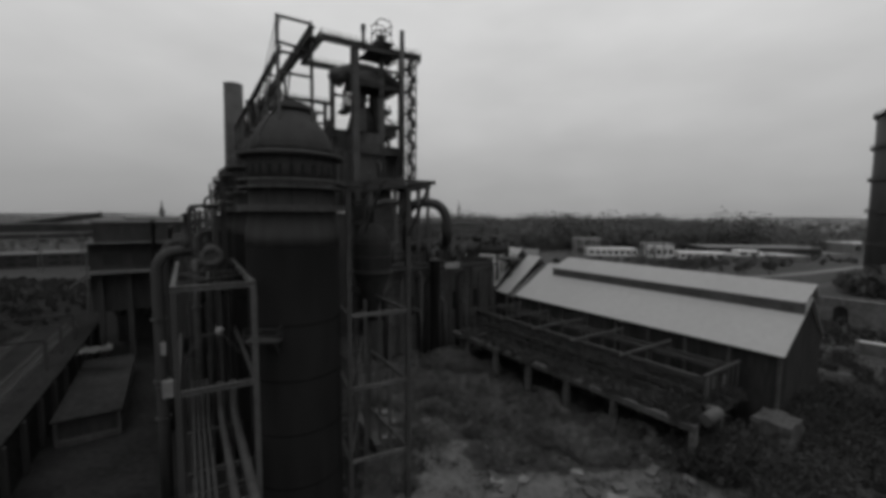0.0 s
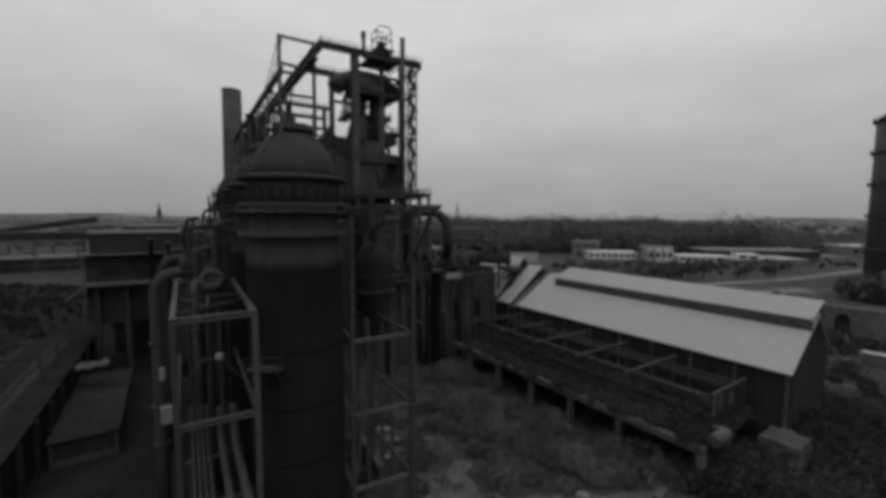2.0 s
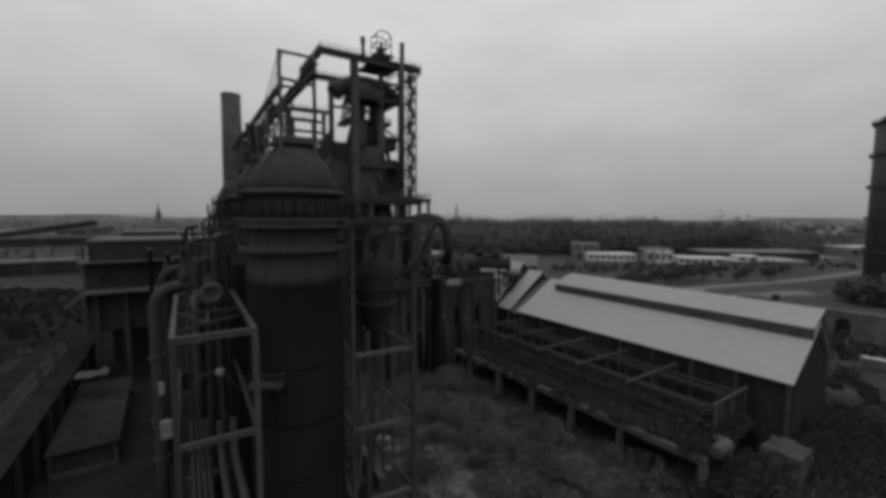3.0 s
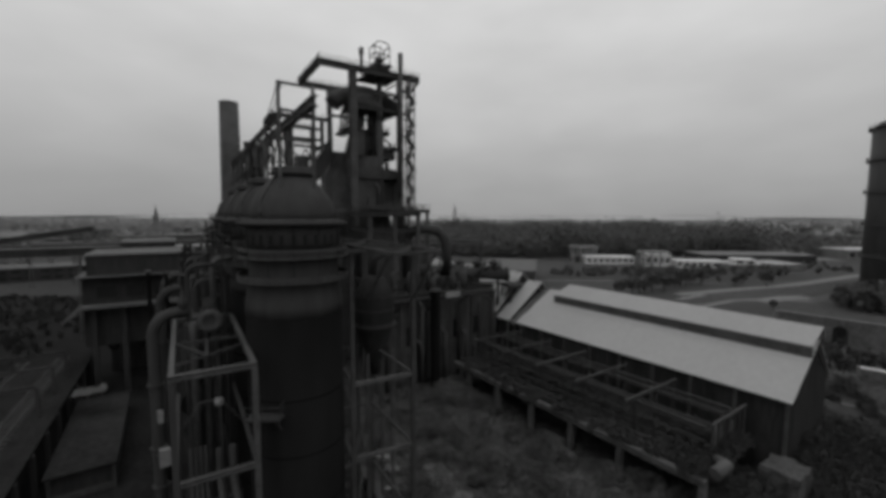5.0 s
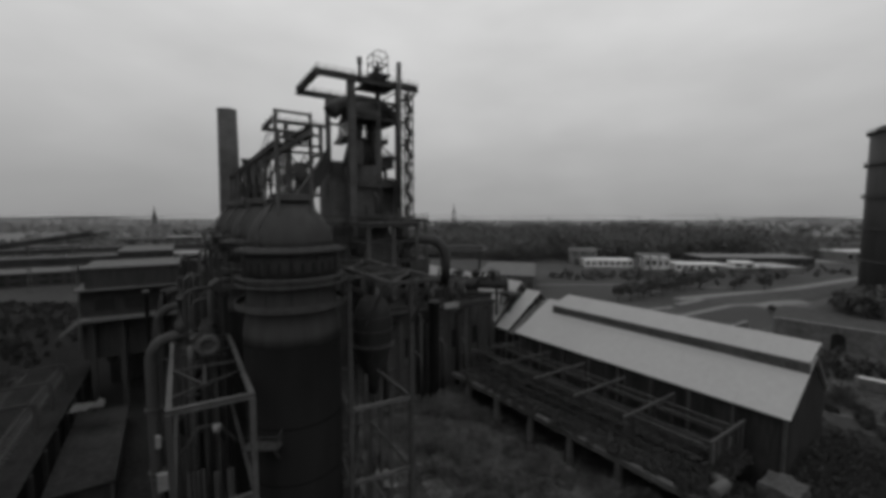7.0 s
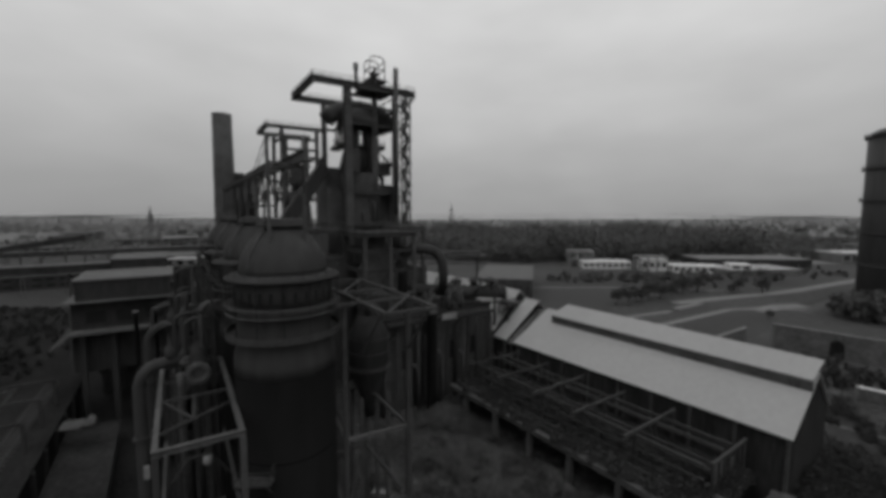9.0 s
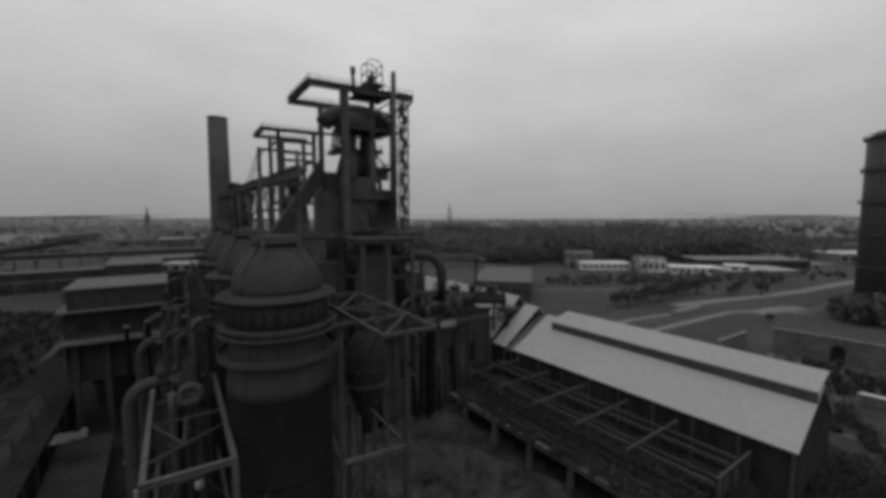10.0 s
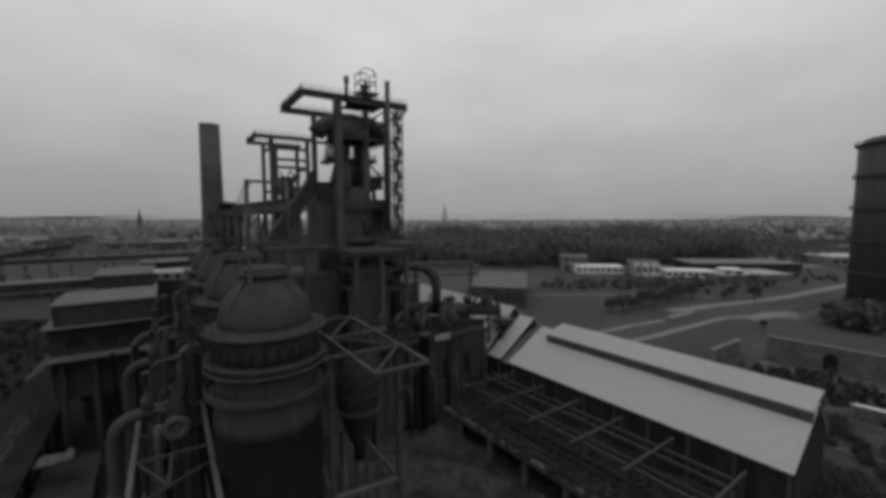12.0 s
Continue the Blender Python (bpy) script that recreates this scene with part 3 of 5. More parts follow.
# ---- hot blast stoves ----
def stove(m):
    t = thing("hot_blast_stove", m, "sooty domed steel hot blast stove with ring galleries", "stove", "row of stoves")
    # below 27 m the shell is far darker than the shoulder
    part("shell", build(lathe, [(4.4, 0), (4.4, 0.6), (4.22, 0.7), (4.22, 27.0)], 64), SHELL, t, "black lower shell")
    part("shoulder", build(lathe, [(4.22, 27.0), (4.22, 28.0), (4.15, 28.6), (4.0, 29.3), (3.88, 30.0), (3.88, 33.0)], 64), RUST, t)
    for z in (5, 10, 15, 20):
        part("seam_band", build(hoop, 4.2, 4.228, z, z + 0.18, 64), SHELL, t)
    g = part("gallery", build(hoop, 3.88, 4.75, 30.05, 30.18, 64), STEEL, t)
    part("toe_board", build(hoop, 4.72, 4.8, 30.1, 30.66, 64), STEEL, g, "bleached toe board")
    for z in (32.15, 32.8):
        g = part("gallery", build(hoop, 3.88 if z < 32.5 else 4.3, 4.68, z, z + 0.08, 64), RUST, t)
        part("toe_board", build(hoop, 4.68, 4.73, z - 0.03, z + 0.14, 64), RUST_DARK, g)
    for i in range(14):
        a = 2 * math.pi * i / 14
        part("gallery_post", build(beam, (4.6 * math.cos(a), 4.6 * math.sin(a), 30.1), (4.6 * math.cos(a), 4.6 * math.sin(a), 35.0), 0.07), TAR, t)
    part("window_band", build(lathe, [(4.05, 33.0), (4.05, 34.95)], 64), RUST, t)
    for i in range(28):
        a = 2 * math.pi * i / 28
        part("vent_slot", build(cuboid, (4.0, -0.13, 33.3), (4.065, 0.13, 34.15), Matrix.Rotation(a, 4, "Z")), TAR, t)
    for i in range(28):
        a = 2 * math.pi * (i + 0.5) / 28
        part("mullion", build(cuboid, (4.0, -0.05, 33.1), (4.09, 0.05, 34.8), Matrix.Rotation(a, 4, "Z")), RUST, t)
    part("brim", build(lathe, [(4.1, 34.8), (4.74, 34.95), (4.76, 35.15), (4.66, 35.22), (3.75, 35.45)], 64), RUST, t)
    part("dome", build(lathe, [(3.62, 35.3), (3.6, 35.9), (3.5, 36.5), (3.3, 37.1), (3.0, 37.65), (2.6, 38.2), (2.15, 38.7), (1.75, 39.1), (1.6, 39.2)], 64), RUST, t)
    part("cap", build(lathe, [(1.55, 39.1), (1.55, 39.3), (1.98, 39.32), (1.98, 39.5), (1.8, 39.55), (1.8, 39.9), (1.5, 40.0), (0.3, 40.05)], 40), RUST, t)
    pts = [(r * math.cos(-2.6), r * math.sin(-2.6), z + 0.1) for r, z in ((3.66, 35.5), (3.6, 36.2), (3.3, 37.1), (2.6, 38.2), (1.9, 39.05), (1.85, 39.9))]
    part("dome_pipe", build(pipe, pts, 0.11, 8), RUST_DARK, t)
    rail = bmesh.new()
    ring_rail(rail, 4.62, 35.2, 0.75, 26, 0.05)
    part("brim_rail", rail, RUST, t)
    return t


first_stove = stove(STOVE_1)
for k in (1, 2, 3):
    copy_thing(first_stove, STOVE_1 @ pose(0, 13.5 * k, 0))

# door cage on the first stove
LD = STOVE_1 @ pose(0, 0, 0, 0, 0, -30)
t = thing("landing", LD, "small steel landing with a cage on the stove", "landing")
part("floor", build(cuboid, (-2.6, -5.4, 19.0), (0.2, -4.1, 19.12)), STEEL, t)
part("railing", build(railing, (-2.6, -5.4, 19.1), (0.2, -5.4, 19.1)), STEEL, t)
part("railing", build(railing, (0.2, -5.4, 19.1), (0.2, -4.1, 19.1)), STEEL, t)
for x in (-2.3, -0.1):
    part("bracket", build(beam, (x, -4.1, 17.6), (x, -5.3, 18.95), 0.14), STEEL, t)

# walkway along the far side of the stoves
t = thing("walkway", STOVE_1, "steel walkway with rails along the stoves", "walkway")
for z, x0 in ((30.0, -5.4), (33.5, -5.2)):
    for y0 in (9.5, 23, 36.5):
        part("deck", build(cuboid, (x0, y0, z), (x0 + 0.55, y0 + 6, z + 0.08)), TAR, t)
        part("railing", build(railing, (x0, y0, z + 0.08), (x0, y0 + 6, z + 0.08)), RUST, t)
        part("bracket", build(beam, (x0, y0 + 3, z - 0.1), (x0 + 1.6, y0 + 3, z - 1.6), 0.14), RUST, t)
for y in (10, 15, 24, 28.5, 37, 42):
    part("post", build(beam, (-5.1, y, 0), (-5.1, y, 33.5), 0.22), RUST, t)
# crowded upright pipes on the yard side of the stoves
for k in range(22):
    a = np.random.default_rng(100 + k).uniform(0, 1, 5)
    h = 22 + 11 * a[2]
    p = thing("standpipe", STOVE_1 @ pose(-5.6 - 3.0 * a[0], 7 + 40 * k / 22 + 1.5 * a[1], 0), "slim upright sooty pipe beside the stoves", "pipe", "standpipes")
    pts = [(0, 0, 0), (0, 0, h - 1.2)] + bend((0, 0, h - 1.1), (0, 0, h), (1.1, 0.1, h), 4) + [(1.6 + 1.5 * a[3], 0.1, h)]
    part("pipe", build(pipe, pts if k % 3 else pts[:2] + [(0, 0, h)], 0.13 + 0.22 * a[4], 10), RUST if k % 2 else RUST_DARK, p)
    part("flange", build(hoop, 0.12, 0.46 + 0.1 * a[4], h * 0.8, h * 0.8 + 0.14, 14), RUST, p)

# ---- crane runway over the stoves ----
t = thing("crane_runway", STOVE_1, "steel crane runway on trestles over the stoves", "crane runway")
XL, XR, XP, Y0 = -1.0, 0.8, -1.45, -2.2
part("girder", build(ibeam, (XR, -5.0, 44.95), (XR, 41, 44.95), 0.5, 0.9), RUST_DARK, t)
part("girder", build(ibeam, (XL, -0.9, 44.5), (XL, 41, 44.3), 0.35, 0.55), RUST_DARK, t)
bars("post", [((XP, Y0, 38.0), (XP, Y0, 46.85)), ((1.4, Y0, 37.6), (1.4, Y0, 46.8))], 0.26, RUST_DARK, t)
bars("top_bar", [((XP, Y0, 46.75), (1.4, Y0, 46.7))], 0.2, RUST_DARK, t)
bars("cross_bar", [((XP, Y0, 44.6), (1.4, Y0, 44.35)), ((XP, Y0, 42.1), (1.4, Y0, 42.1)), ((XL, -0.7, 44.35), (XR, -0.7, 44.35))], 0.2, RUST_DARK, t)
bars("girder_stay", [((1.4, Y0, 46.9), (XR, -4.8, 45.3)), ((1.4, Y0, 42.1), (XR, -4.2, 44.6))], 0.12, RUST_DARK, t)
bars("tie_rod", [((XP, Y0, 46.7), (XL, 9, 44.5)), ((XP + 0.3, Y0, 46.65), (XL + 0.2, 8, 44.5))], 0.07, RUST_DARK, t)
for k, y in enumerate((6.5, 13.5, 20, 27, 33.5, 40.5)):
    on = y in (13.5, 27, 40.5)
    zb = 39.4 if on else 30.2
    bars("leg", [((XL, y, zb), (XL, y, 44.5)), ((XR, y, zb), (XR, y, 44.5))], 0.24, RUST_DARK, t)
    bars("tie", [((XL, y, 44.3), (XR, y, 44.3)), ((XL, y, 41.2), (XR, y, 41.2))], 0.16, RUST_DARK, t)
    bars("brace", [((XL, y, 40.8), (XL, y - 3, 44.4)), ((XR, y, 40.8), (XR, y - 3, 44.4)), ((XL, y, 41.2), (XR, y, 44.2)), ((XL, y, 40.8), (XL, y + 3, 44.4)), ((XR, y, 40.8), (XR, y + 3, 44.4))], 0.15, RUST_DARK, t)
# vent stacks at the third stove
t = thing("vent_stack", STOVE_1 @ pose(-0.9, 25.5, 0), "cluster of upright sooty vent pipes", "vent pipe")
for k, (x, y, r, z) in enumerate(((0.6, 0, 0.5, 45.9), (1.7, 0.8, 0.5, 45.8), (2.6, 1.8, 0.45, 45.6))):
    part("pipe", build(lathe, [(r, 33.6), (r, z - 0.5), (r * 1.2, z - 0.5), (r * 1.2, z)], 16, x, y), RUST_DARK, t)

# ---- chimney ----
t = thing("chimney", pose(-69.0, 140.9, 0), "tall dark round steel chimney", "chimney")
part("shaft", build(lathe, [(3.9, 0), (3.35, 30), (3.1, 50), (2.85, 71.3)], 40), RUST_DARK, t)
part("rim", build(hoop, 2.3, 2.95, 71.3, 71.8, 40), RUST_DARK, t)
for z in (36, 54):
    part("band", build(hoop, 2.8, 3.36 if z < 40 else 3.12, z, z + 0.3, 40), RUST_DARK, t)
for k in range(3):
    a = 2.1 * k
    part("ladder", build(beam, (3.5 * math.cos(a), 3.5 * math.sin(a), 20), (3.05 * math.cos(a), 3.05 * math.sin(a), 70), 0.12), RUST_DARK, t)


# ---- blast furnace ----
def top_frame(t, w, d, z, h):
    for p, q in (((0, 0, z), (w, 0, z)), ((0, d, z), (w, d, z)), ((0, -0.4, z), (0, d + 0.4, z))):
        g = part("runway_girder", build(ibeam, p, q, 1.1, h), RUST_DARK, t)
        part("railing", build(railing, (p[0], p[1], z + h / 2), (q[0], q[1], z + h / 2), 1.1, 2.2, 0.08), RUST_DARK, g)


def deck(t, x0, x1, y0, y1, z, material=RUST_DARK):
    """An open steel floor: edge girders, joists, plates and rails."""
    f = part("floor", build(cuboid, (x0, y0, z), (x1, y1, z + 0.15)), material, t)
    bm = bmesh.new()
    for p, q in (((x0, y0), (x1, y0)), ((x1, y0), (x1, y1)), ((x1, y1), (x0, y1)), ((x0, y1), (x0, y0))):
        railing(bm, (*p, z + 0.15), (*q, z + 0.15), 1.1, 2.0, 0.08)
    part("railing", bm, material, f)
    for p, q in (((x0, y0, z - 0.4), (x1, y0, z - 0.4)), ((x0, y1, z - 0.4), (x1, y1, z - 0.4)), ((x0, y0, z - 0.4), (x0, y1, z - 0.4)), ((x1, y0, z - 0.4), (x1, y1, z - 0.4))):
        part("edge_girder", build(ibeam, p, q, 0.4, 0.8), material, t)


def stair_tower(t, x0, y0, w, d, z0, z1, rise=3.4):
    for x in (x0, x0 + w):
        for y in (y0, y0 + d):
            part("stair_post", build(beam, (x, y, z0), (x, y, z1), 0.32), RUST_DARK, t)
    for x, y in ((x0 + w / 2, y0), (x0 + w / 2, y0 + d)):
        part("stair_post", build(beam, (x, y, z0), (x, y, z1), 0.18), RUST_DARK, t)
    z, k = z0, 0
    while z < z1 - 1:
        a, b = (x0 + 0.4, x0 + w - 0.4) if k % 2 else (x0 + w - 0.4, x0 + 0.4)
        bm = bmesh.new()
        for y in (y0 + 0.1, y0 + d * 0.45):
            beam(bm, (a, y, z), (b, y, z + rise), 0.12, 0.45)
            beam(bm, (a, y, z + 1), (b, y, z + rise + 1), 0.07)
        for x in (x0, x0 + w):
            beam(bm, (x, y0, z), (x, y0 + d, z + rise), 0.16)
        beam(bm, (x0, y0, z + rise * 0.5), (x0 + w, y0, z + rise * 0.5), 0.14)
        for i in range(1, 12):
            s = i / 12
            x = a + (b - a) * s
            cuboid(bm, (x - 0.12, y0 + 0.1, z + rise * s), (x + 0.12, y0 + d * 0.45, z + rise * s + 0.03))
        part("stair_flight", bm, RUST_DARK, t)
        f = part("landing", build(cuboid, (b - 0.9, y0 - 0.2, z + rise - 0.1), (b + 0.9, y0 + d + 0.2, z + rise + 0.1)), RUST_DARK, t)
        part("railing", build(railing, (x0, y0 - 0.2, z + rise), (x0 + w, y0 - 0.2, z + rise), 1.1, 0.9, 0.1), RUST_DARK, f)
        z, k = z + rise, k + 1


t = thing("blast_furnace", FURNACE, "tall sooty blast furnace in an open steel tower", "blast furnace")
top_frame(t, 26.5, 19.3, 71.2, 1.5)
part("top_floor", build(cuboid, (12, 1.5, 70.9), (21, 9, 71.1)), RUST_DARK, t)
for x, y, w in ((8.3, 0.6, 1.7), (21, 0.6, 1.3), (8.0, 18.6, 1.2), (20.6, 18, 1.2)):
    part("tower_column", build(column, x, y, 0, 71, w), RUST_DARK, t)
part("mast", build(lathe, [(0.4, 70), (0.4, 74.6), (0.6, 74.7), (0.6, 76.2)], 12, 10.3, -0.2), RUST_DARK, t)
part("mast", build(lathe, [(0.62, 40), (0.62, 76.2)], 14, 20.0, -2.0), RUST_DARK, t)
stair_tower(t, 22.3, -0.6, 2.4, 2.2, 36, 70.5, 2.9)
part("tip_bracket", build(beam, (26.3, 0, 70.6), (23.5, 0, 67), 0.4), RUST_DARK, t)
for z, x0, x1, y0, y1 in ((38, 8.5, 21.5, 0.2, 18.5), (46, 8.5, 21.5, 1.6, 18.5), (53.4, 17.2, 21.2, 2.5, 8), (58.4, 8.6, 21.2, 7.5, 12.8), (63.2, 8.6, 21, 3, 10)):
    deck(t, x0, x1, y0, y1, z)
for z in (62.4, 66.5):
    for p, q in (((8.3, 0.6, z), (21, 0.6, z)), ((8.3, 18, z + 1), (21, 18, z + 1)), ((21, 0.6, z), (21, 18, z))):
        part("tie_girder", build(ibeam, p, q, 0.5, 0.7), RUST_DARK, t)
bars("brace", [((21, 0.6, 61.8), (16.8, 0.6, 60.0)), ((21, 18, 66), (14, 18, 70)), ((8.3, 18, 48), (12, 18, 52)), ((15, 0.6, 66), (21, 0.6, 70)), ((9, 4, 58.4), (9, 12, 63)), ((21, 4, 53.4), (21, 12, 58))], 0.36, RUST_DARK, t)
for k in range(3):
    part("drop_pipe", build(pipe, [(9.4 + 0.1 * k, 8.2 + 2.6 * k, 58.6), (9.4 + 0.1 * k, 8.2 + 2.6 * k, 63)], 0.26, 8), RUST_DARK, t)
part("shaft", build(lathe, [(7.0, 4), (7.0, 14), (6.6, 20), (5.2, 36), (4.2, 45), (3.0, 50)], 40, 15, 9), RUST_DARK, t)
part("machine_house", build(cuboid, (9.0, 2.5, 38.15), (17.4, 16.5, 45.2)), RUST_DARK, t)
part("machine_house", build(cuboid, (9.0, 2.4, 46.15), (16.9, 16.5, 50.7)), RUST_DARK, t)
part("machine_house", build(cuboid, (17.4, 4.5, 38.15), (20.6, 16.5, 45.2)), RUST_DARK, t)
part("hoist_shaft", build(cuboid, (4.6, 5.5, 30.2), (8.9, 13.5, 46.5)), RUST_DARK, t)
part("skip_house", build(cuboid, (5.6, 9.0, 46.5), (8.9, 17.0, 52.2)), RUST_DARK, t)
part("hoist_motor", build(cuboid, (8.1, 8.5, 57.1), (10.4, 14, 57.9)), RUST_DARK, t)
part("cladding", build(cuboid, (20.6, 3.6, 38.15), (21.5, 16, 47.6)), RUST_DARK, t)
part("switch_room", build(cuboid, (17.0, 3.0, 46.15), (20.8, 16, 47.8)), RUST_DARK, t)
part("bell_house", build(lathe, [(5.4, 63.0), (5.2, 64.2), (3.8, 66.4), (1.6, 67.8)], 32, 13.4, 7.0), RUST_DARK, t)
part("hoist_room", build(cuboid, (9.6, 1.5, 50.7), (11.6, 5.0, 56.4)), RUST_DARK, t)
part("hoist_room", build(cuboid, (17.0, 3, 50.3), (20.8, 10, 52.9)), RUST_DARK, t)
part("hopper", build(lathe, [(0.8, 50.6), (1.9, 53.4), (1.9, 56.6), (1.1, 57.6), (1.1, 58.4)], 24, 14.6, 9), RUST_DARK, t)
for p, q in (((8.9, 11.5, 46.2), (12.2, 9.5, 60)), ((9.2, 5.0, 46.2), (12.8, 7.0, 60)), ((18.2, 13, 46.2), (16.6, 9.8, 60)), ((17.2, 4.2, 46.2), (16.4, 7.0, 60))):
    part("uptake", build(pipe, [p, q, (q[0], q[1], 64.4)], 1.0, 16), RUST_DARK, t)
arch = [(5.0 + 17.2 * s, 6.5, 63.6 + 3.6 * math.sin(math.pi * s) ** 0.6) for s in [i / 18 for i in range(19)]]
part("gas_main", build(pipe, arch, 2.1, 18), RUST_DARK, t)
SP = 16.4
part("standpipe", build(pipe, [(SP, 3.0, 40), (SP, 3.0, 73.7)], 0.75, 16), RUST_DARK, t)
part("standpipe_casing", build(pipe, [(SP, 3.0, 38), (SP, 3.0, 60)], 0.95, 16), RUST_DARK, t)
cage = part("bleeder_cage", build(cuboid, (SP - 2.4, 0.6, 73.6), (SP + 2.7, 5.0, 73.85)), RUST_DARK, t)
segs = []
for x in (SP - 2, SP + 2):
    for y in (1.0, 4.6):
        segs.append(((x, y, 71), (x, y, 78.4)))
        segs.append(((x, y, 78.4), (SP + (x - SP) * 0.6, y, 79.3)))
for y in (1.0, 4.6):
    segs += [((SP - 2, y, z), (SP + 2, y, z)) for z in (76.4,)] + [((SP - 1.2, y, 79.3), (SP + 1.2, y, 79.3))]
for x in (SP - 2, SP + 2):
    segs += [((x, 1.0, z), (x, 4.6, z)) for z in (76.4, 78.4)]
segs += [((SP - 2, 1.0, 73.8), (SP, 1.0, 76.4)), ((SP + 1.6, 1, 71), (SP - 1.6, 1, 73.5))]
bars("cage_bar", segs, 0.2, RUST_DARK, cage)
part("bleeder_valve", build(lathe, [(0.7, 73.6), (0.7, 75), (1.1, 75.2), (1.1, 75.8), (0.3, 76.3), (0.25, 77.6)], 16, SP, 3.0), RUST_DARK, t)
# inclined skip bridge
sk = part("skip_bridge", build(cuboid, (-0.1, -0.1, -0.1), (0.1, 0.1, 0.1), Matrix.Translation((2, 9, 47))), RUST, t)
for y in (7.6, 10.4):
    bars("chord", [((-5, y, 36.0), (5.2, y, 52.1)), ((-5, y, 39.2), (5.2, y, 55.2))], 0.45, RUST, sk, 0.6)
    for i in range(9):
        s0, s1 = i / 9, (i + 1) / 9
        bars("lattice", [((-5 + 10.2 * s0, y, 36 + 16.1 * s0), (-5 + 10.2 * s1, y, 39.2 + 16.0 * s1))], 0.3, RUST, sk)
bm = bmesh.new()
beam(bm, (-5, 9, 36.6), (5.2, 9, 52.6), 3.0, 0.4)
part("track_floor", bm, RUST, sk)
bm = bmesh.new()
beam(bm, (-6, 9, 36.6), (4.6, 9, 51.8), 3.2, 3.2)
part("skip_hood", bm, RUST, sk)
# left landing with a pale edge
deck(t, -9, 6.5, -4, 3, 36.6, RUST)
part("edge_plate", build(cuboid, (-9, -4.12, 36.2), (6.5, -4.0, 37.0)), PALE_STEEL, t, "bleached edge plate")
for x, y in ((-8.5, -3.6), (-1, -3.6), (6, -3.6), (-8.5, 2.6)):
    part("landing_column", build(column, x, y, 0, 36, 0.8), RUST_DARK, t)
part("tap_house", build(cuboid, (-8, -2, 0), (8, 16, 30)), RUST_DARK, t)

# plant on the tower's floors: pipes, motors, ducts, cabinets
for z0, n in ((38.2, 8), (46.2, 8)):
    for k in range(n):
        a = RNG.uniform(0, 1, 6)
        x, y = 9.8 + 10.4 * a[0], 1.2 + 15.5 * a[1]
        if k % 3 == 0:
            part("duct", build(pipe, [(x, y, z0 + 0.05), (x, y, z0 + 2.0 + 2.4 * a[2]), (x + 2.2 * (a[3] - 0.5), y + 1.0, z0 + 3.2 + 2.4 * a[2])], 0.25 + 0.35 * a[4], 10), RUST_DARK, t)
        elif k % 3 == 1:
            part("cabinet", build(cuboid, (x - 0.8 - a[2], y - 0.7, z0 + 0.02), (x + 0.8 + a[3], y + 0.9, z0 + 1.2 + 2.2 * a[4])), RUST_DARK, t)
        else:
            part("strut", build(beam, (x, y, z0), (x + 4.5 * (a[2] - 0.5), y, z0 + 4.2), 0.28), RUST_DARK, t)
for k, z in enumerate((38.9, 44.7, 50.5, 56.3, 62.1, 67.9)):
    part("gangway", build(cuboid, (21.0, -0.4, z), (23.2, 1.2, z + 0.18)), RUST_DARK, t)
part("drain_pipe", build(pipe, [(22.0, 1.6, 36), (22.0, 1.6, 69)], 0.32, 10), RUST_DARK, t)

# ---- dust catcher in its frame ----
t = thing("dust_catcher", FURNACE, "dark steel dust catcher vessel in a column frame", "dust catcher")
part("vessel", build(lathe, [(1.2, 5), (1.2, 8), (4.8, 14), (4.8, 27), (2.2, 32.5), (1.6, 36)], 40, 11, -10.5), RUST_DARK, t)
for x in (5.2, 11, 16.8):
    for y in (-17, -4.6):
        part("frame_column", build(column, x, y, 0, 36, 0.7), RUST_DARK, t)
for z in (12, 21, 28, 32.4):
    segs = [((5.2, -17, z), (16.8, -17, z)), ((5.2, -4.6, z), (16.8, -4.6, z)), ((5.2, -17, z), (5.2, -4.6, z)), ((16.8, -17, z), (16.8, -4.6, z))]
    bars("frame_girder", segs, 0.45, RUST, t, 0.8, fn=ibeam)
deck(t, 4.8, 17.2, -17.4, -4.2, 36.2, RUST)
bars("brace", [((5.2, -17, 21), (11, -17, 28)), ((16.8, -17, 12), (11, -17, 21)), ((16.8, -17, 28), (11, -17, 32.4))], 0.3, RUST, t)
deck(t, 17.2, 24.5, -9, 2, 37.0, RUST_DARK)
for x, y in ((17.6, -8.6), (24, -8.6), (24, 1.6)):
    part("side_column", build(column, x, y, 0, 36.6, 0.6), RUST_DARK, t)
part("casing", build(cuboid, (17.6, -7, 0), (26, 12, 27)), RUST_DARK, t)

# ---- downcomer and gas main to the right ----
t = thing("gas_main", pose(0, 0, 0), "wide sooty gas main with a swan-neck bend", "gas pipe")
neck = [(-8.2, 97.5, 22)] + bend((-8.2, 97.5, 29.0), (-8.2, 97.2, 32.4), (-4.6, 97, 32.5), 5) + bend((-3.4, 97, 32.5), (1.0, 97, 32.3), (1.1, 97.4, 27.2), 8) + [(1.1, 98.6, 22.6)]
part("swan_neck", build(pipe, neck, 1.1, 20), RUST, t)
part("main_pipe", build(pipe, [(-12, 98.8, 22.6), (0, 100.6, 22.3), (15.6, 101.7, 21.4)], 1.45, 20), RUST, t)
part("end_flange", build(pipe, [(15.5, 101.7, 21.4), (16.1, 101.75, 21.4)], 1.75, 20), RUST, t)
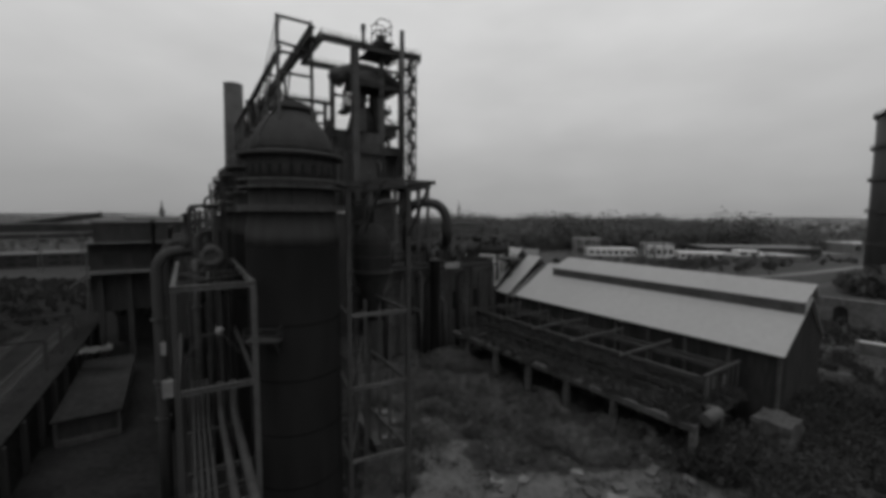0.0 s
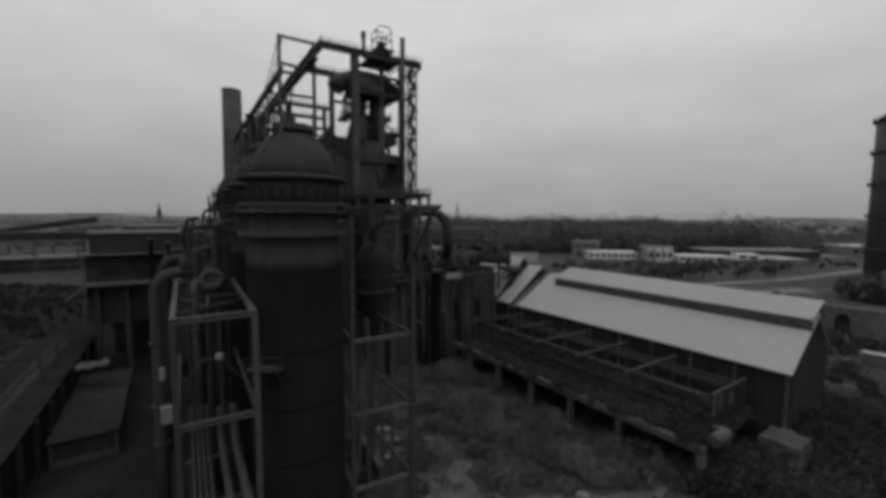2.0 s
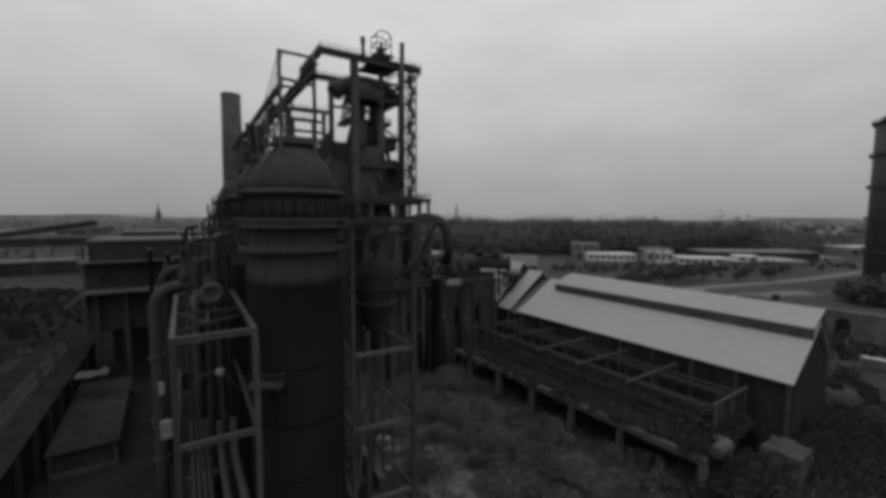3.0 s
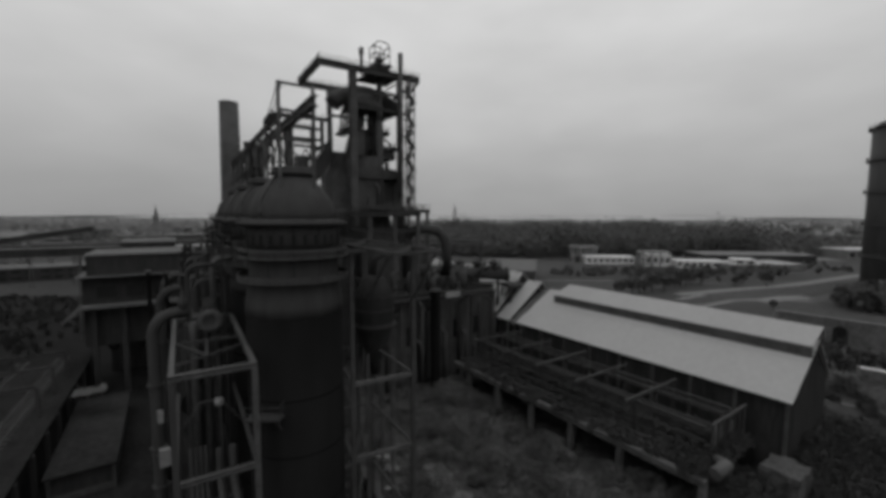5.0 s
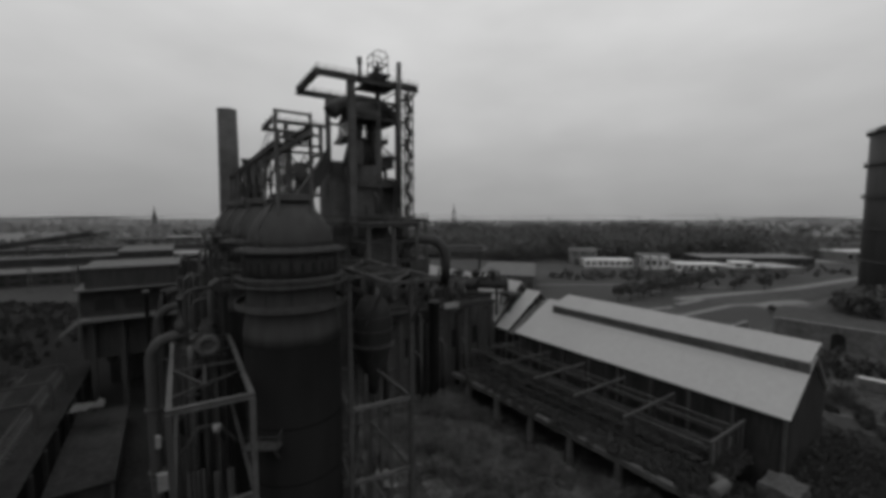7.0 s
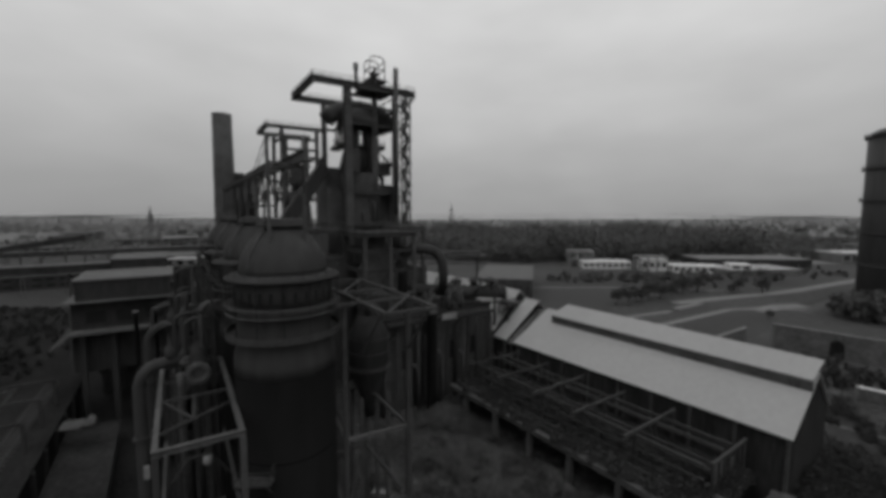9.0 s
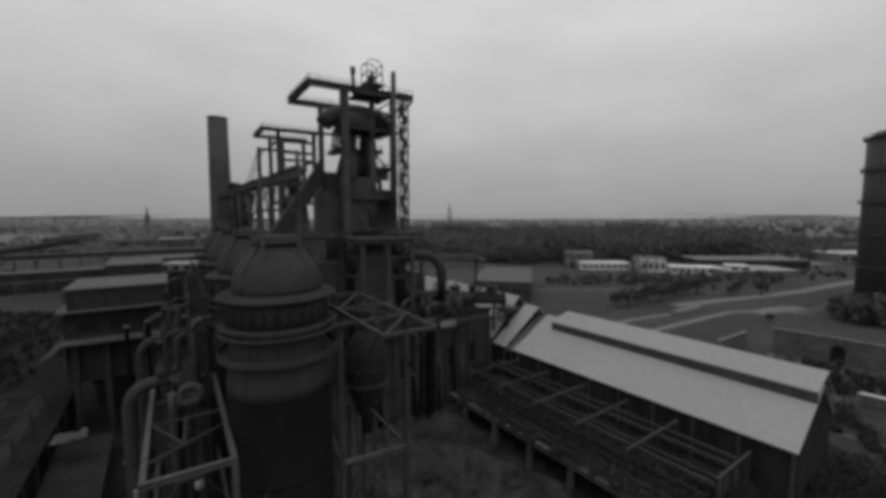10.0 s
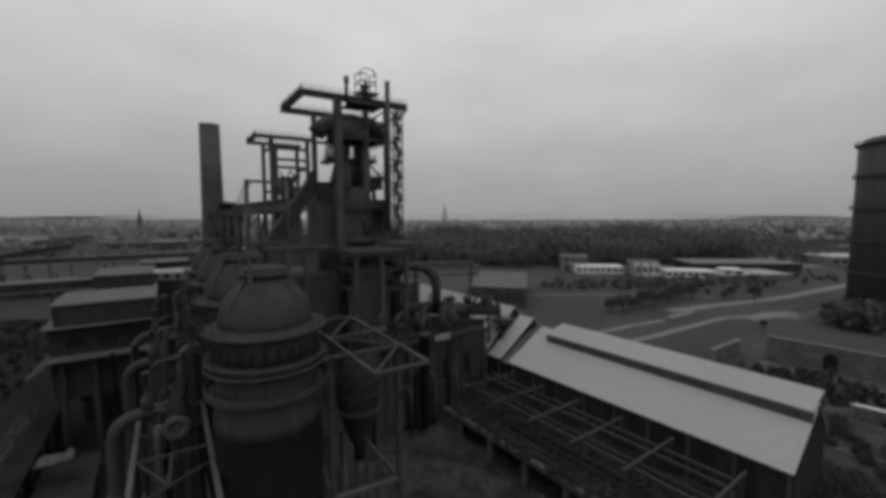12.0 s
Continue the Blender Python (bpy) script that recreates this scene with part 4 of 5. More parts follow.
for k, x in enumerate((4.5, 8.5, 12.5)):
    v = part("valve", build(lathe, [(0.9, 22.4), (0.9, 24.0), (1.2, 24.1), (1.2, 24.5), (0.3, 24.8)], 16, x, 101 + x * 0.06), RUST, t)
    part("hand_wheel", build(hoop, 0.5, 0.65, 25.0, 25.1, 16, x, 101 + x * 0.06), RUST, v)
    part("flange", build(pipe, [(x + 1.6, 101.1 + x * 0.06, 22.0), (x + 1.9, 101.1 + x * 0.06, 22.0)], 1.7, 20), RUST, t)
for k in range(5):
    x = -8 + 5.4 * k
    part("saddle", build(column, x, 100.4 + x * 0.07, 0, 20.6, 0.6), RUST, t)

# lattice mast beside the shed's gable, pipe bridge, small post with a pale plate
t = thing("lattice_tower", pose(16.6, 100.6, 0, 0, 0, 34.6), "dark steel lattice support beside the shed", "lattice tower")
segs = [((x, y, 0), (x, y, 18.6)) for x in (0, 3) for y in (0, 3)]
for z in range(0, 18, 3):
    segs += [((0, 0, z), (3, 0, z + 3)), ((3, 0, z), (3, 3, z + 3)), ((0, 0, z + 3), (3, 0, z + 3)), ((0, 3, z), (0, 0, z + 3)), ((0, 3, z + 3), (3, 3, z + 3))]
bars("bar", segs, 0.28, RUST_DARK, t)
part("head", build(cuboid, (-0.6, -0.6, 18.6), (3.6, 3.6, 19.1)), RUST_DARK, t)
t = thing("pipe_bridge", pose(0.9, 87.9, 0, 0, 0, PLANT), "dark pipe bridge with a pale end plate", "pipe bridge")
part("post", build(column, 0, 0, 0, 18.6, 0.4), STEEL, t)
part("end_plate", build(cuboid, (-0.4, -0.3, 18.4), (3.2, -0.1, 19.6)), SCRAP, t, "pale end plate")
part("walk_deck", build(cuboid, (-12, 0, 18.3), (14, 2.2, 18.6)), TAR, t)
part("railing", build(railing, (-12, 0, 18.6), (14, 0, 18.6)), RUST_DARK, t)
for x in (-10, 6, 13.5):
    part("post", build(column, x, 1.2, 0, 18.2, 0.45), RUST_DARK, t)
VH = TRESTLE @ pose(-15.5, 18.6, 0)
t = thing("valve_house", VH, "dark steel-clad valve house below the gas main", "building")
part("wall", build(cuboid, (0, 0, 0), (31, 6, 19)), CONCRETE, t)
part("roof", build(cuboid, (-0.3, -0.3, 19), (31.2, 6.3, 19.3)), TAR, t)
for k in range(6):
    part("pilaster", build(cuboid, (k * 6.0, -0.25, 0), (k * 6.0 + 0.4, 0, 18.6)), STEEL, t)
for z in (6.4, 13.2):
    part("ledge", build(cuboid, (0, -0.2, z), (31, 0, z + 0.35)), STEEL, t)
for k in range(5):
    part("opening", build(cuboid, (1.0 + 6 * k, -0.12, 8.5), (3.0 + 6 * k, -0.004, 12.5)), GLASS_DARK, t)
for k in range(3):
    part("wall_pipe", build(pipe, [(2 + 9 * k, -0.9, 0), (2 + 9 * k, -0.9, 14 + k), (5 + 9 * k, -0.9, 16.5 + k)], 0.4, 10), RUST, t)
t = thing("vent_pipe", pose(-1.5, 86, 0), "stout upright rusty pipe beside the engine house", "pipe")
part("pipe", build(lathe, [(1.0, 0), (1.0, 20), (1.2, 20), (1.2, 20.6)], 20), RUST, t)
part("pipe", build(lathe, [(0.7, 0), (0.7, 17)], 16, -3, 1.5), RUST, t)

# ---- second furnace behind ----
t = thing("blast_furnace", FURNACE_2, "farther sooty blast furnace with an open steel top", "blast furnace")
top_frame(t, 18.9, 16.9, 69.6, 1.2)
for x, y in ((5, 1.5), (8.5, 12), (17, 1.5), (5, 15.5), (17, 15.5)):
    part("tower_column", build(column, x, y, 0, 69.2, 1.2), RUST_DARK, t)
bars("tie_girder", [((5, 1.5, 66.2), (17, 1.5, 66.2)), ((5, 1.5, 66.2), (5, 15.5, 66.2)), ((5, 1.5, 62.5), (17, 1.5, 62.5)), ((5, 1.5, 59.9), (17, 1.5, 59.9)), ((5, 15.5, 52), (17, 15.5, 52)), ((5, 1.5, 52), (17, 1.5, 52)), ((17, 1.5, 59.9), (17, 15.5, 59.9))], 0.5, RUST_DARK, t, 0.9, fn=ibeam)
deck(t, 4.5, 17.5, 1, 16, 45.5)
bars("brace", [((5, 1.5, 47), (11, 1.5, 59)), ((17, 1.5, 47), (11, 1.5, 59)), ((17, 15.5, 52), (8, 15.5, 62))], 0.4, RUST_DARK, t)
part("shaft", build(lathe, [(7, 0), (7, 14), (5, 34), (3.6, 46), (2.2, 54)], 32, 12, 8.5), RUST_DARK, t)
part("uptake", build(pipe, [(12, 6, 46), (12, 6, 55), (15, 6, 58)], 1.2, 14), RUST_DARK, t)
part("hoist_house", build(cuboid, (8.2, 3, 50.2), (12, 7, 56.8)), RUST_DARK, t)

# pipes, valves and struts crowded round the gas main
t = thing("pipe_cluster", pose(0, 0, 0), "crowded dark pipes and struts below the gas main", "pipes")
for k in range(11):
    a = RNG.uniform(0, 1, 6)
    p = xy(TRESTLE, -9 + 23 * a[0], 14.0 + 3.6 * a[1])
    h = 7 + 12 * a[2]
    if k % 3:
        q = xy(TRESTLE, -9 + 23 * a[0] + 5 * (a[3] - 0.5), 16.6)
        part("pipe", build(pipe, [(p.x, p.y, 0), (p.x, p.y, h - 1), (p.x * 0.8 + q.x * 0.2, p.y * 0.8 + q.y * 0.2, h - 0.2), (q.x, q.y, h)], 0.22 + 0.3 * a[4], 10), RUST, t)
    else:
        q = xy(TRESTLE, -9 + 23 * a[0] + 6 * (a[3] - 0.5), 14.0 + 3.6 * a[1])
        part("strut", build(beam, (p.x, p.y, 0), (q.x, q.y, h), 0.35), RUST, t)
for k in range(12):
    a = RNG.uniform(0, 1, 4)
    x = -6 + 22 * k / 12
    part("cross_pipe", build(pipe, [(x, 99.0 + 0.07 * x, 20.6 + 3 * a[0]), (x + 1.6, 100.2 + 0.07 * x, 22.2 + 2 * a[1]), (x + 2.0, 103.4, 21.5 + 3.5 * a[2])], 0.25 + 0.25 * a[3], 10), RUST, t)
part("upper_deck", build(cuboid, (-6, 98.2, 19.7), (17.5, 99.6, 19.9)), RUST, t)
part("railing", build(railing, (-6, 98.2, 19.9), (17.5, 98.2, 19.9)), RUST, t)
for k in range(34):
    a = RNG.uniform(0, 1, 6)
    x, y = 1 + 29 * a[0], 0.6 + 4.6 * a[1]
    t = thing("roof_plant", VH @ pose(x, y, 19.3, 0, 0, 40 * a[2]), "sooty roof plant on the valve house", "machinery", "roof plant")
    if k % 3 == 0:
        part("casing", build(cuboid, (-0.7 - a[3], -0.6, 0), (0.7 + a[3], 0.6, 0.8 + 2.0 * a[4])), RUST, t)
        part("lid", build(cuboid, (-0.8 - a[3], -0.7, 0.8 + 2.0 * a[4]), (0.8 + a[3], 0.7, 0.92 + 2.0 * a[4])), RUST, t)
    elif k % 3 == 1:
        part("pipe", build(pipe, [(0, 0, 0), (0, 0, 1.2 + 2 * a[3])] + bend((0, 0, 1.3 + 2 * a[3]), (0, 0, 2.2 + 2 * a[3]), (1.4, 0, 2.3 + 2 * a[3]), 4) + [(2.4 + 2 * a[4], 0, 2.3 + 2 * a[3])], 0.28 + 0.3 * a[5], 12), RUST, t)
        part("foot", build(hoop, 0.2, 0.8, 0, 0.12, 16), RUST, t)
    else:
        part("tank", build(lathe, [(0.5 + 0.6 * a[3], 0), (0.5 + 0.6 * a[3], 1.6 + 2 * a[4]), (0.2, 2.1 + 2 * a[4])], 18), RUST, t)
        part("band", build(hoop, 0.5 + 0.6 * a[3], 0.56 + 0.6 * a[3], 0.9, 1.05, 18), RUST, t)


# ---- pipe portal before the stoves ----
t = thing("pipe_portal", PORTAL, "bleached steel portal frame over pipes", "portal frame")
PW, PD, PH = 5.4, 18.5, 24.3
for x in (0, PW):
    for y in (0, PD):
        part("post", build(column, x, y, 0, PH - 0.25, 0.42), (PALE_STEEL if x else RUST) if y == 0 else RUST, t)
for p, q in (((-0.2, 0, PH), (PW + 0.2, 0, PH)), ((0, 0.2, PH), (0, PD, PH)), ((PW, 0.2, PH), (PW, PD, PH)), ((-0.2, PD, PH), (PW + 0.2, PD, PH))):
    part("top_girder", build(ibeam, p, q, 0.36, 0.44), PALE_STEEL, t)
part("cross_girder", build(ibeam, (0.2, 0, 16.3), (PW - 0.2, 0, 16.3), 0.34, 0.42), PALE_STEEL, t)
part("cross_girder", build(ibeam, (0.2, 0, 8.0), (PW - 0.2, 0, 8.0), 0.34, 0.42), STEEL, t)
part("side_girder", build(ibeam, (0, 0.2, 16.3), (0, PD, 16.3), 0.3, 0.36), STEEL, t)
part("side_girder", build(ibeam, (PW, 0.2, 16.3), (PW, PD, 16.3), 0.3, 0.36), STEEL, t)
bars("roof_brace", [((0, 2.6, PH), (PW, 6.2, PH)), ((2.4, 4.3, PH), (0.3, 8.8, PH)), ((2.4, 4.3, PH), (2.6, 9.0, PH)), ((0, 9.0, PH), (PW, 9.0, PH)), ((0, 13.6, PH), (PW, 13.6, PH))], 0.18, RUST, t)
bars("knee_brace", [((0.3, 10.4, 15.6), (1.9, 10.4, 17.9)), ((1.9, 10.4, 17.9), (3.6, 10.4, 17.9)), ((3.6, 10.4, 17.9), (5.2, 10.4, 15.6))], 0.2, STEEL, t)
# pipes on the portal floor
t = thing("pipe_run", PORTAL, "bundle of slim rusty pipes running side by side", "pipes")
for k in range(4):
    x = 0.9 + 0.42 * k
    part("pipe", build(pipe, [(x, -14, 9.4), (x, 11, 9.4), (x, 11.6, 10.0), (x, 11.7, 13.0)], 0.14, 10), RUST, t)
for x, r in ((3.3, 0.3), (4.5, 0.36)):
    part("pipe", build(pipe, [(x, -14, 9.6), (x, 10, 9.6), (x, 11, 10.4), (x, 11.2, 12.6)], r, 12), RUST, t)
for y in (-12, -4, 1.2, 8.4):
    part("sleeper", build(beam, (0.3, y, 9.05), (PW - 0.3, y, 9.05), 0.25, 0.4), STEEL, t)
    for x in (0.5, PW - 0.5):
        part("trestle_leg", build(beam, (x, y, 0), (x, y, 8.9), 0.22), STEEL, t)

# flanged pipe mouth behind the portal
t = thing("flanged_pipe", pose(-22.85, 40.9, 25.65, 0, 0, 29), "stout rusty pipe with an open flanged mouth", "pipe")
def rings_along(bm, profile, n=28):
    """A turned part about the y axis."""
    prev = None
    for r, y in profile:
        ring = [bm.verts.new((r * math.cos(2 * math.pi * i / n), y, r * math.sin(2 * math.pi * i / n))) for i in range(n)]
        if prev:
            for i in range(n):
                bm.faces.new((prev[i], prev[(i + 1) % n], ring[(i + 1) % n], ring[i])).smooth = True
        else:
            bm.faces.new(ring)
        prev = ring
    bm.faces.new(prev[::-1])


part("mouth", build(rings_along, ((0.5, 0.18), (0.5, -0.02), (0.62, -0.1), (1.02, -0.1), (1.06, -0.02), (1.06, 0.2))), RUST_DARK, t)
part("barrel", build(rings_along, ((0.78, 0.22), (0.78, 9.0))), TAR, t)
part("prop", build(beam, (0.9, 1.2, -1.35), (0.9, 1.2, -0.4), 0.2), STEEL, t)
for x in (-0.55, 0.55):
    part("leg", build(beam, (x, 3, -25.6), (x, 3, -0.6), 0.3), STEEL, t)


# tall pipes with bends, one for each stove
def gooseneck(m):
    t = thing("gooseneck_pipe", m, "tall rusty pipe bent over at its top", "pipe", "gooseneck pipes")
    pts = [(0, 0, 0), (0, 0, 10), (0, 0, 23.6)] + bend((0, 0, 23.8), (0, 0, 25.9), (2.0, 0.2, 26.0), 7) + [(3.2, 0.3, 26.0)]
    part("pipe", build(pipe, pts, 0.55, 18), RUST, t)
    for z in (8.6, 12.6, 19.0):
        part("flange", build(hoop, 0.5, 0.74, z, z + 0.18, 20), STEEL, t)
    part("valve_box", build(lathe, [(0.5, 26.1), (0.5, 27.4), (0.2, 27.6), (0.16, 29.6), (0.3, 29.6), (0.3, 29.8)], 12, 2.6, 0.25), RUST, t)
    part("stay", build(beam, (2.6, 0.25, 0), (2.6, 0.25, 25.3), 0.22), STEEL, t)
    return t


GN = pose(-28.9, 41.7, 0, 0, 0, PLANT)
first_neck = gooseneck(GN)
copy_thing(first_neck, GN @ pose(0, 16.0, 0))
copy_thing(first_neck, GN @ pose(0, 30.0, 0))
t = thing("junction_box", pose(-28.0, 40.3, 11.3, 0, 0, PLANT), "pale sheet-metal junction box on the pipe stay", "junction box")
part("case", build(cuboid, (0, 0, 0), (0.95, 0.5, 1.7)), SCRAP, t)
part("door", build(cuboid, (0.08, -0.03, 0.1), (0.87, 0.0, 1.6)), SCRAP, t)
part("bracket", build(beam, (0.4, 0.5, 0.8), (-0.6, 1.4, 0.8), 0.14), STEEL, t)
t = thing("junction_box", pose(-27.9, 40.2, 15.8, 0, 0, PLANT), "small pale junction box on the pipe stay", "junction box")
part("case", build(cuboid, (0, 0, 0), (0.45, 0.3, 1.2)), SCRAP, t)
t = thing("floodlight", pose(-20.9, 38.2, 18.6, 0, 0, PLANT), "small pale floodlight under the portal", "lamp")
part("housing", build(lathe, [(0.25, 0), (0.36, 0.15), (0.36, 0.6), (0.1, 0.7)], 14), SCRAP, t)
part("hanger", build(beam, (0, 0, 0.6), (0, 0, 2.9), 0.08), STEEL, t)

# lower hot main with an arch and vessels between portal and stoves
t = thing("hot_main", PORTAL, "sooty hot blast main on short legs", "pipe")
part("main", build(pipe, [(1.6, 19.6, 14.5), (1.6, 55, 14.5)], 1.3, 18), TAR, t)
part("end_cap", build(pipe, [(1.6, 19.2, 14.5), (1.6, 19.6, 14.5)], 1.5, 18), TAR, t)
for k in range(5):
    part("leg", build(column, 1.6, 20.5 + 8 * k, 0, 13.3, 0.6), RUST, t)
for k in range(3):
    y = 22 + 13.5 * k
    part("branch", build(pipe, [(1.6, y, 15)] + bend((1.6, y, 18), (1.6, y, 20.5), (4.2, y, 20.5), 5) + [(6.5, y, 20.5)], 0.8, 14), TAR, t)
for k, (x, y, z) in enumerate(((-2.6, 27, 29.0), (-1.0, 33, 28.0))):
    v = thing("standpipe", PORTAL @ pose(x, y, 0), "slim upright rusty pipe beside the stoves", "pipe", "standpipes")
    part("pipe", build(lathe, [(0.22, 0), (0.22, z - 0.4), (0.34, z - 0.4), (0.34, z)], 12), STEEL, v)

# ---- scaffold with truss bridge beside the first stove ----
t = thing("truss_bridge", pose(-5.2, 35.4, 0, 0, 0, PLANT), "bleached steel truss bridge on tall slim posts", "truss bridge")
TL, TZ = 16.2, 32.7
bars("chord", [((0, -0.9, TZ), (-0.2, TL, TZ)), ((4.5, -0.9, TZ), (4.5, TL, TZ))], 0.26, STEEL, t, 0.36)
bars("cross_bar", [((0, -0.8, TZ), (4.6, -0.8, TZ)), ((-2.2, 4.6, TZ - 0.1), (4.6, 4.4, TZ - 0.1)), ((0, 9.4, TZ), (4.6, 9.4, TZ)), ((0, TL, TZ), (4.6, TL, TZ))], 0.26, STEEL, t)
bars("diagonal", [((0, -0.8, TZ), (4.6, 4.4, TZ)), ((0, 9.4, TZ), (4.6, 4.4, TZ)), ((0, 9.4, TZ), (4.6, TL, TZ))], 0.18, STEEL, t)
bars("lower_chord", [((4.6, 0.2, TZ - 0.2), (4.6, 4.4, TZ - 5)), ((0, 0.2, TZ - 0.2), (0, 4.4, TZ - 4.6))], 0.2, STEEL, t)
part("post", build(column, 4.6, 4.4, 0, TZ - 0.3, 0.42), STEEL, t)
part("post", build(column, -1.4, 4.9, 0, TZ - 0.3, 0.36), STEEL, t)
part("post", build(column, 4.6, TL - 1, 0, TZ - 0.3, 0.36), STEEL, t)
part("post", build(column, 0, TL - 1, 0, TZ - 0.3, 0.36), STEEL, t)
for z in (5.6, 13.0, 20.2):
    bars("tie", [((-1.4, 4.9, z), (4.6, 4.4, z))], 0.26, PALE_STEEL, t, 0.36)
    bars("tie", [((4.6, 4.4, z), (4.6, TL - 1, z)), ((-1.4, 4.9, z), (0, TL - 1, z)), ((0, TL - 1, z), (4.6, TL - 1, z))], 0.24, STEEL, t)
bars("brace", [((-1.4, 4.9, 13), (1.2, 8, 17)), ((-1.4, 4.9, 5.6), (4.6, TL - 1, 13))], 0.16, STEEL, t)
# vessel under the bridge
t = thing("separator_vessel", pose(-8.6, 50.0, 0, 0, 0, PLANT), "dark upright vessel with a conical foot under the bridge", "vessel")
part("shell", build(lathe, [(0.5, 17), (0.7, 18.4), (2.3, 23.0), (2.3, 26.6), (1.5, 28.2), (0.6, 28.8)], 28), TAR, t)
for z in (23.2, 24.8, 26.4):
    part("band", build(hoop, 2.28, 2.36, z, z + 0.14, 28), RUST, t)
part("outlet", build(pipe, [(0, 0, 28.6), (0, 0, 30.6), (1.2, -0.4, 31.3), (3.0, -0.8, 31.4)], 0.4, 12), RUST, t)
part("skirt_flange", build(hoop, 2.2, 2.5, 22.9, 23.1, 28), RUST, t)
for k in range(4):
    a = math.pi / 4 + k * math.pi / 2
    part("leg", build(column, 2.2 * math.cos(a), 2.2 * math.sin(a), 0, 20, 0.35), RUST_DARK, t)

# ---- bunker house to the left ----
t = thing("bunker_house", BUNKER, "dark ore bunker house with stepped flat roofs", "industrial building")
part("upper_wall", build(cuboid, (0, 0, 24), (15, 14.5, 27.7)), DARK_WALL, t)
part("upper_roof", build(cuboid, (-0.3, -0.3, 27.7), (15.3, 14.8, 28.05)), ROOF_DULL, t, "pale felt roof")
part("ledge", build(cuboid, (-1.6, -0.9, 23.7), (15.2, 16, 24.0)), ROOF_DULL, t)
part("lower_wall", build(cuboid, (-1.0, 1.6, 10), (15, 16, 23.7)), DARK_WALL, t)
part("canopy", build(cuboid, (-0.8, -1.6, 17.85), (14.5, 1.6, 18.3)), ROOF_DULL, t)
bm = bmesh.new()
cuboid(bm, (-3.8, -1.0, -0.25), (0, 1.6, 0.2), pose(-0.9, 0.1, 18.0, 0, -40, 0))
part("canopy_wing", bm, ROOF_DULL, t)
bm = bmesh.new()
cuboid(bm, (-3.6, 0, -0.2), (0, 16, 0.1), pose(-1.0, 1.6, 18.1, 0, -40, 0))
part("side_chute", bm, DARK_WALL, t)
for x in (0.6, 5.2, 9.8, 14.2):
    part("bunker_column", build(cuboid, (x - 0.45, 0.2, 0), (x + 0.45, 1.3, 17.8)), DARK_WALL, t)
for x in (1.2, 5.8, 10.4):
    part("window", build(cuboid, (x, 1.5, 19.4), (x + 3.0, 1.62, 21.6)), GLASS_DARK, t)
    part("hopper", build(lathe, [(0.6, 8), (2.0, 12), (2.0, 15)], 4, x + 1.6, 5.0), RUST_DARK, t)
part("spine", build(cuboid, (1, 16, 0), (14, 62, 22)), DARK_WALL, t)
part("spine_roof", build(cuboid, (0.7, 16, 22), (14.3, 62.3, 22.35)), ROOF_DULL, t)
part("far_block", build(cuboid, (1.2, 39.5, 22.35), (13.5, 59, 27.8)), DARK_WALL, t)
part("far_block_roof", build(cuboid, (0.9, 39.2, 27.8), (13.8, 59.3, 28.1)), ROOF_DULL, t, "pale felt roof")


def gallery(name, p, q, w, h, label, legs=4):
    t = thing(name, pose(0, 0, 0), label, "conveyor gallery", "conveyor galleries")
    p, q = Vector(p), Vector(q)
    part("tube", build(beam, p, q, w, h), DARK_WALL, t)
    up = Vector((0, 0, h / 2 + 0.12))
    part("roof", build(beam, p + up, q + up, w + 0.4, 0.22), ROOF_DULL, t)
    part("side_rail", build(beam, p - up * 0.9, q - up * 0.9, w + 0.3, 0.25), PALE_WALL, t)
    for k in range(legs):
        b = p.lerp(q, (k + 0.5) / legs)
        for s in (-1, 1):
            part("leg", build(beam, (b.x + s * 1.2, b.y, 0), (b.x, b.y, b.z - h / 2), 0.3), SCREEN, t)


a, b = xy(BUNKER, -95, 48, 25.3), xy(BUNKER, 1.1, 48, 25.3)
gallery("conveyor_gallery", a, b, 4, 2.2, "long level conveyor gallery on trestle legs", 5)
gallery("conveyor_gallery", (-260, 168, 12), (-173, 212, 28), 5, 2.6, "inclined conveyor gallery rising over the yard", 6)
gallery("conveyor_gallery", (-330, 250, 12), (-150, 300, 16), 5, 3, "far level conveyor gallery", 8)
t = block("plant_office", pose(-90, 140, 0, 0, 0, 6), (11.5, 10, 22.4), "dark building with a pale attic storey", RUST, RUST, 0)
part("attic", build(cuboid, (0.2, 0.2, 22.75), (11.3, 9.8, 25.2)), SCRAP, t, "white attic storey")
for k in range(3):
    part("window", build(cuboid, (1.4 + 3.4 * k, 0.12, 23.4), (3.0 + 3.4 * k, 0.26, 24.6)), GLASS_DARK, t)
for k, (x, y, w, d, h) in enumerate(((-120, 190, 30, 20, 11), (-170, 240, 40, 22, 9), (-115, 240, 36, 18, 12), (-200, 300, 60, 26, 9), (-110, 300, 44, 24, 10), (-230, 210, 44, 22, 7))):
    block("plant_hall", pose(x, y, 0, 0, 0, PLANT), (w, d, h), "dark works hall with a flat roof", DARK_WALL, (ROOF_DULL, ROOF)[k == 1], 8, 2, "industrial hall", "works halls")

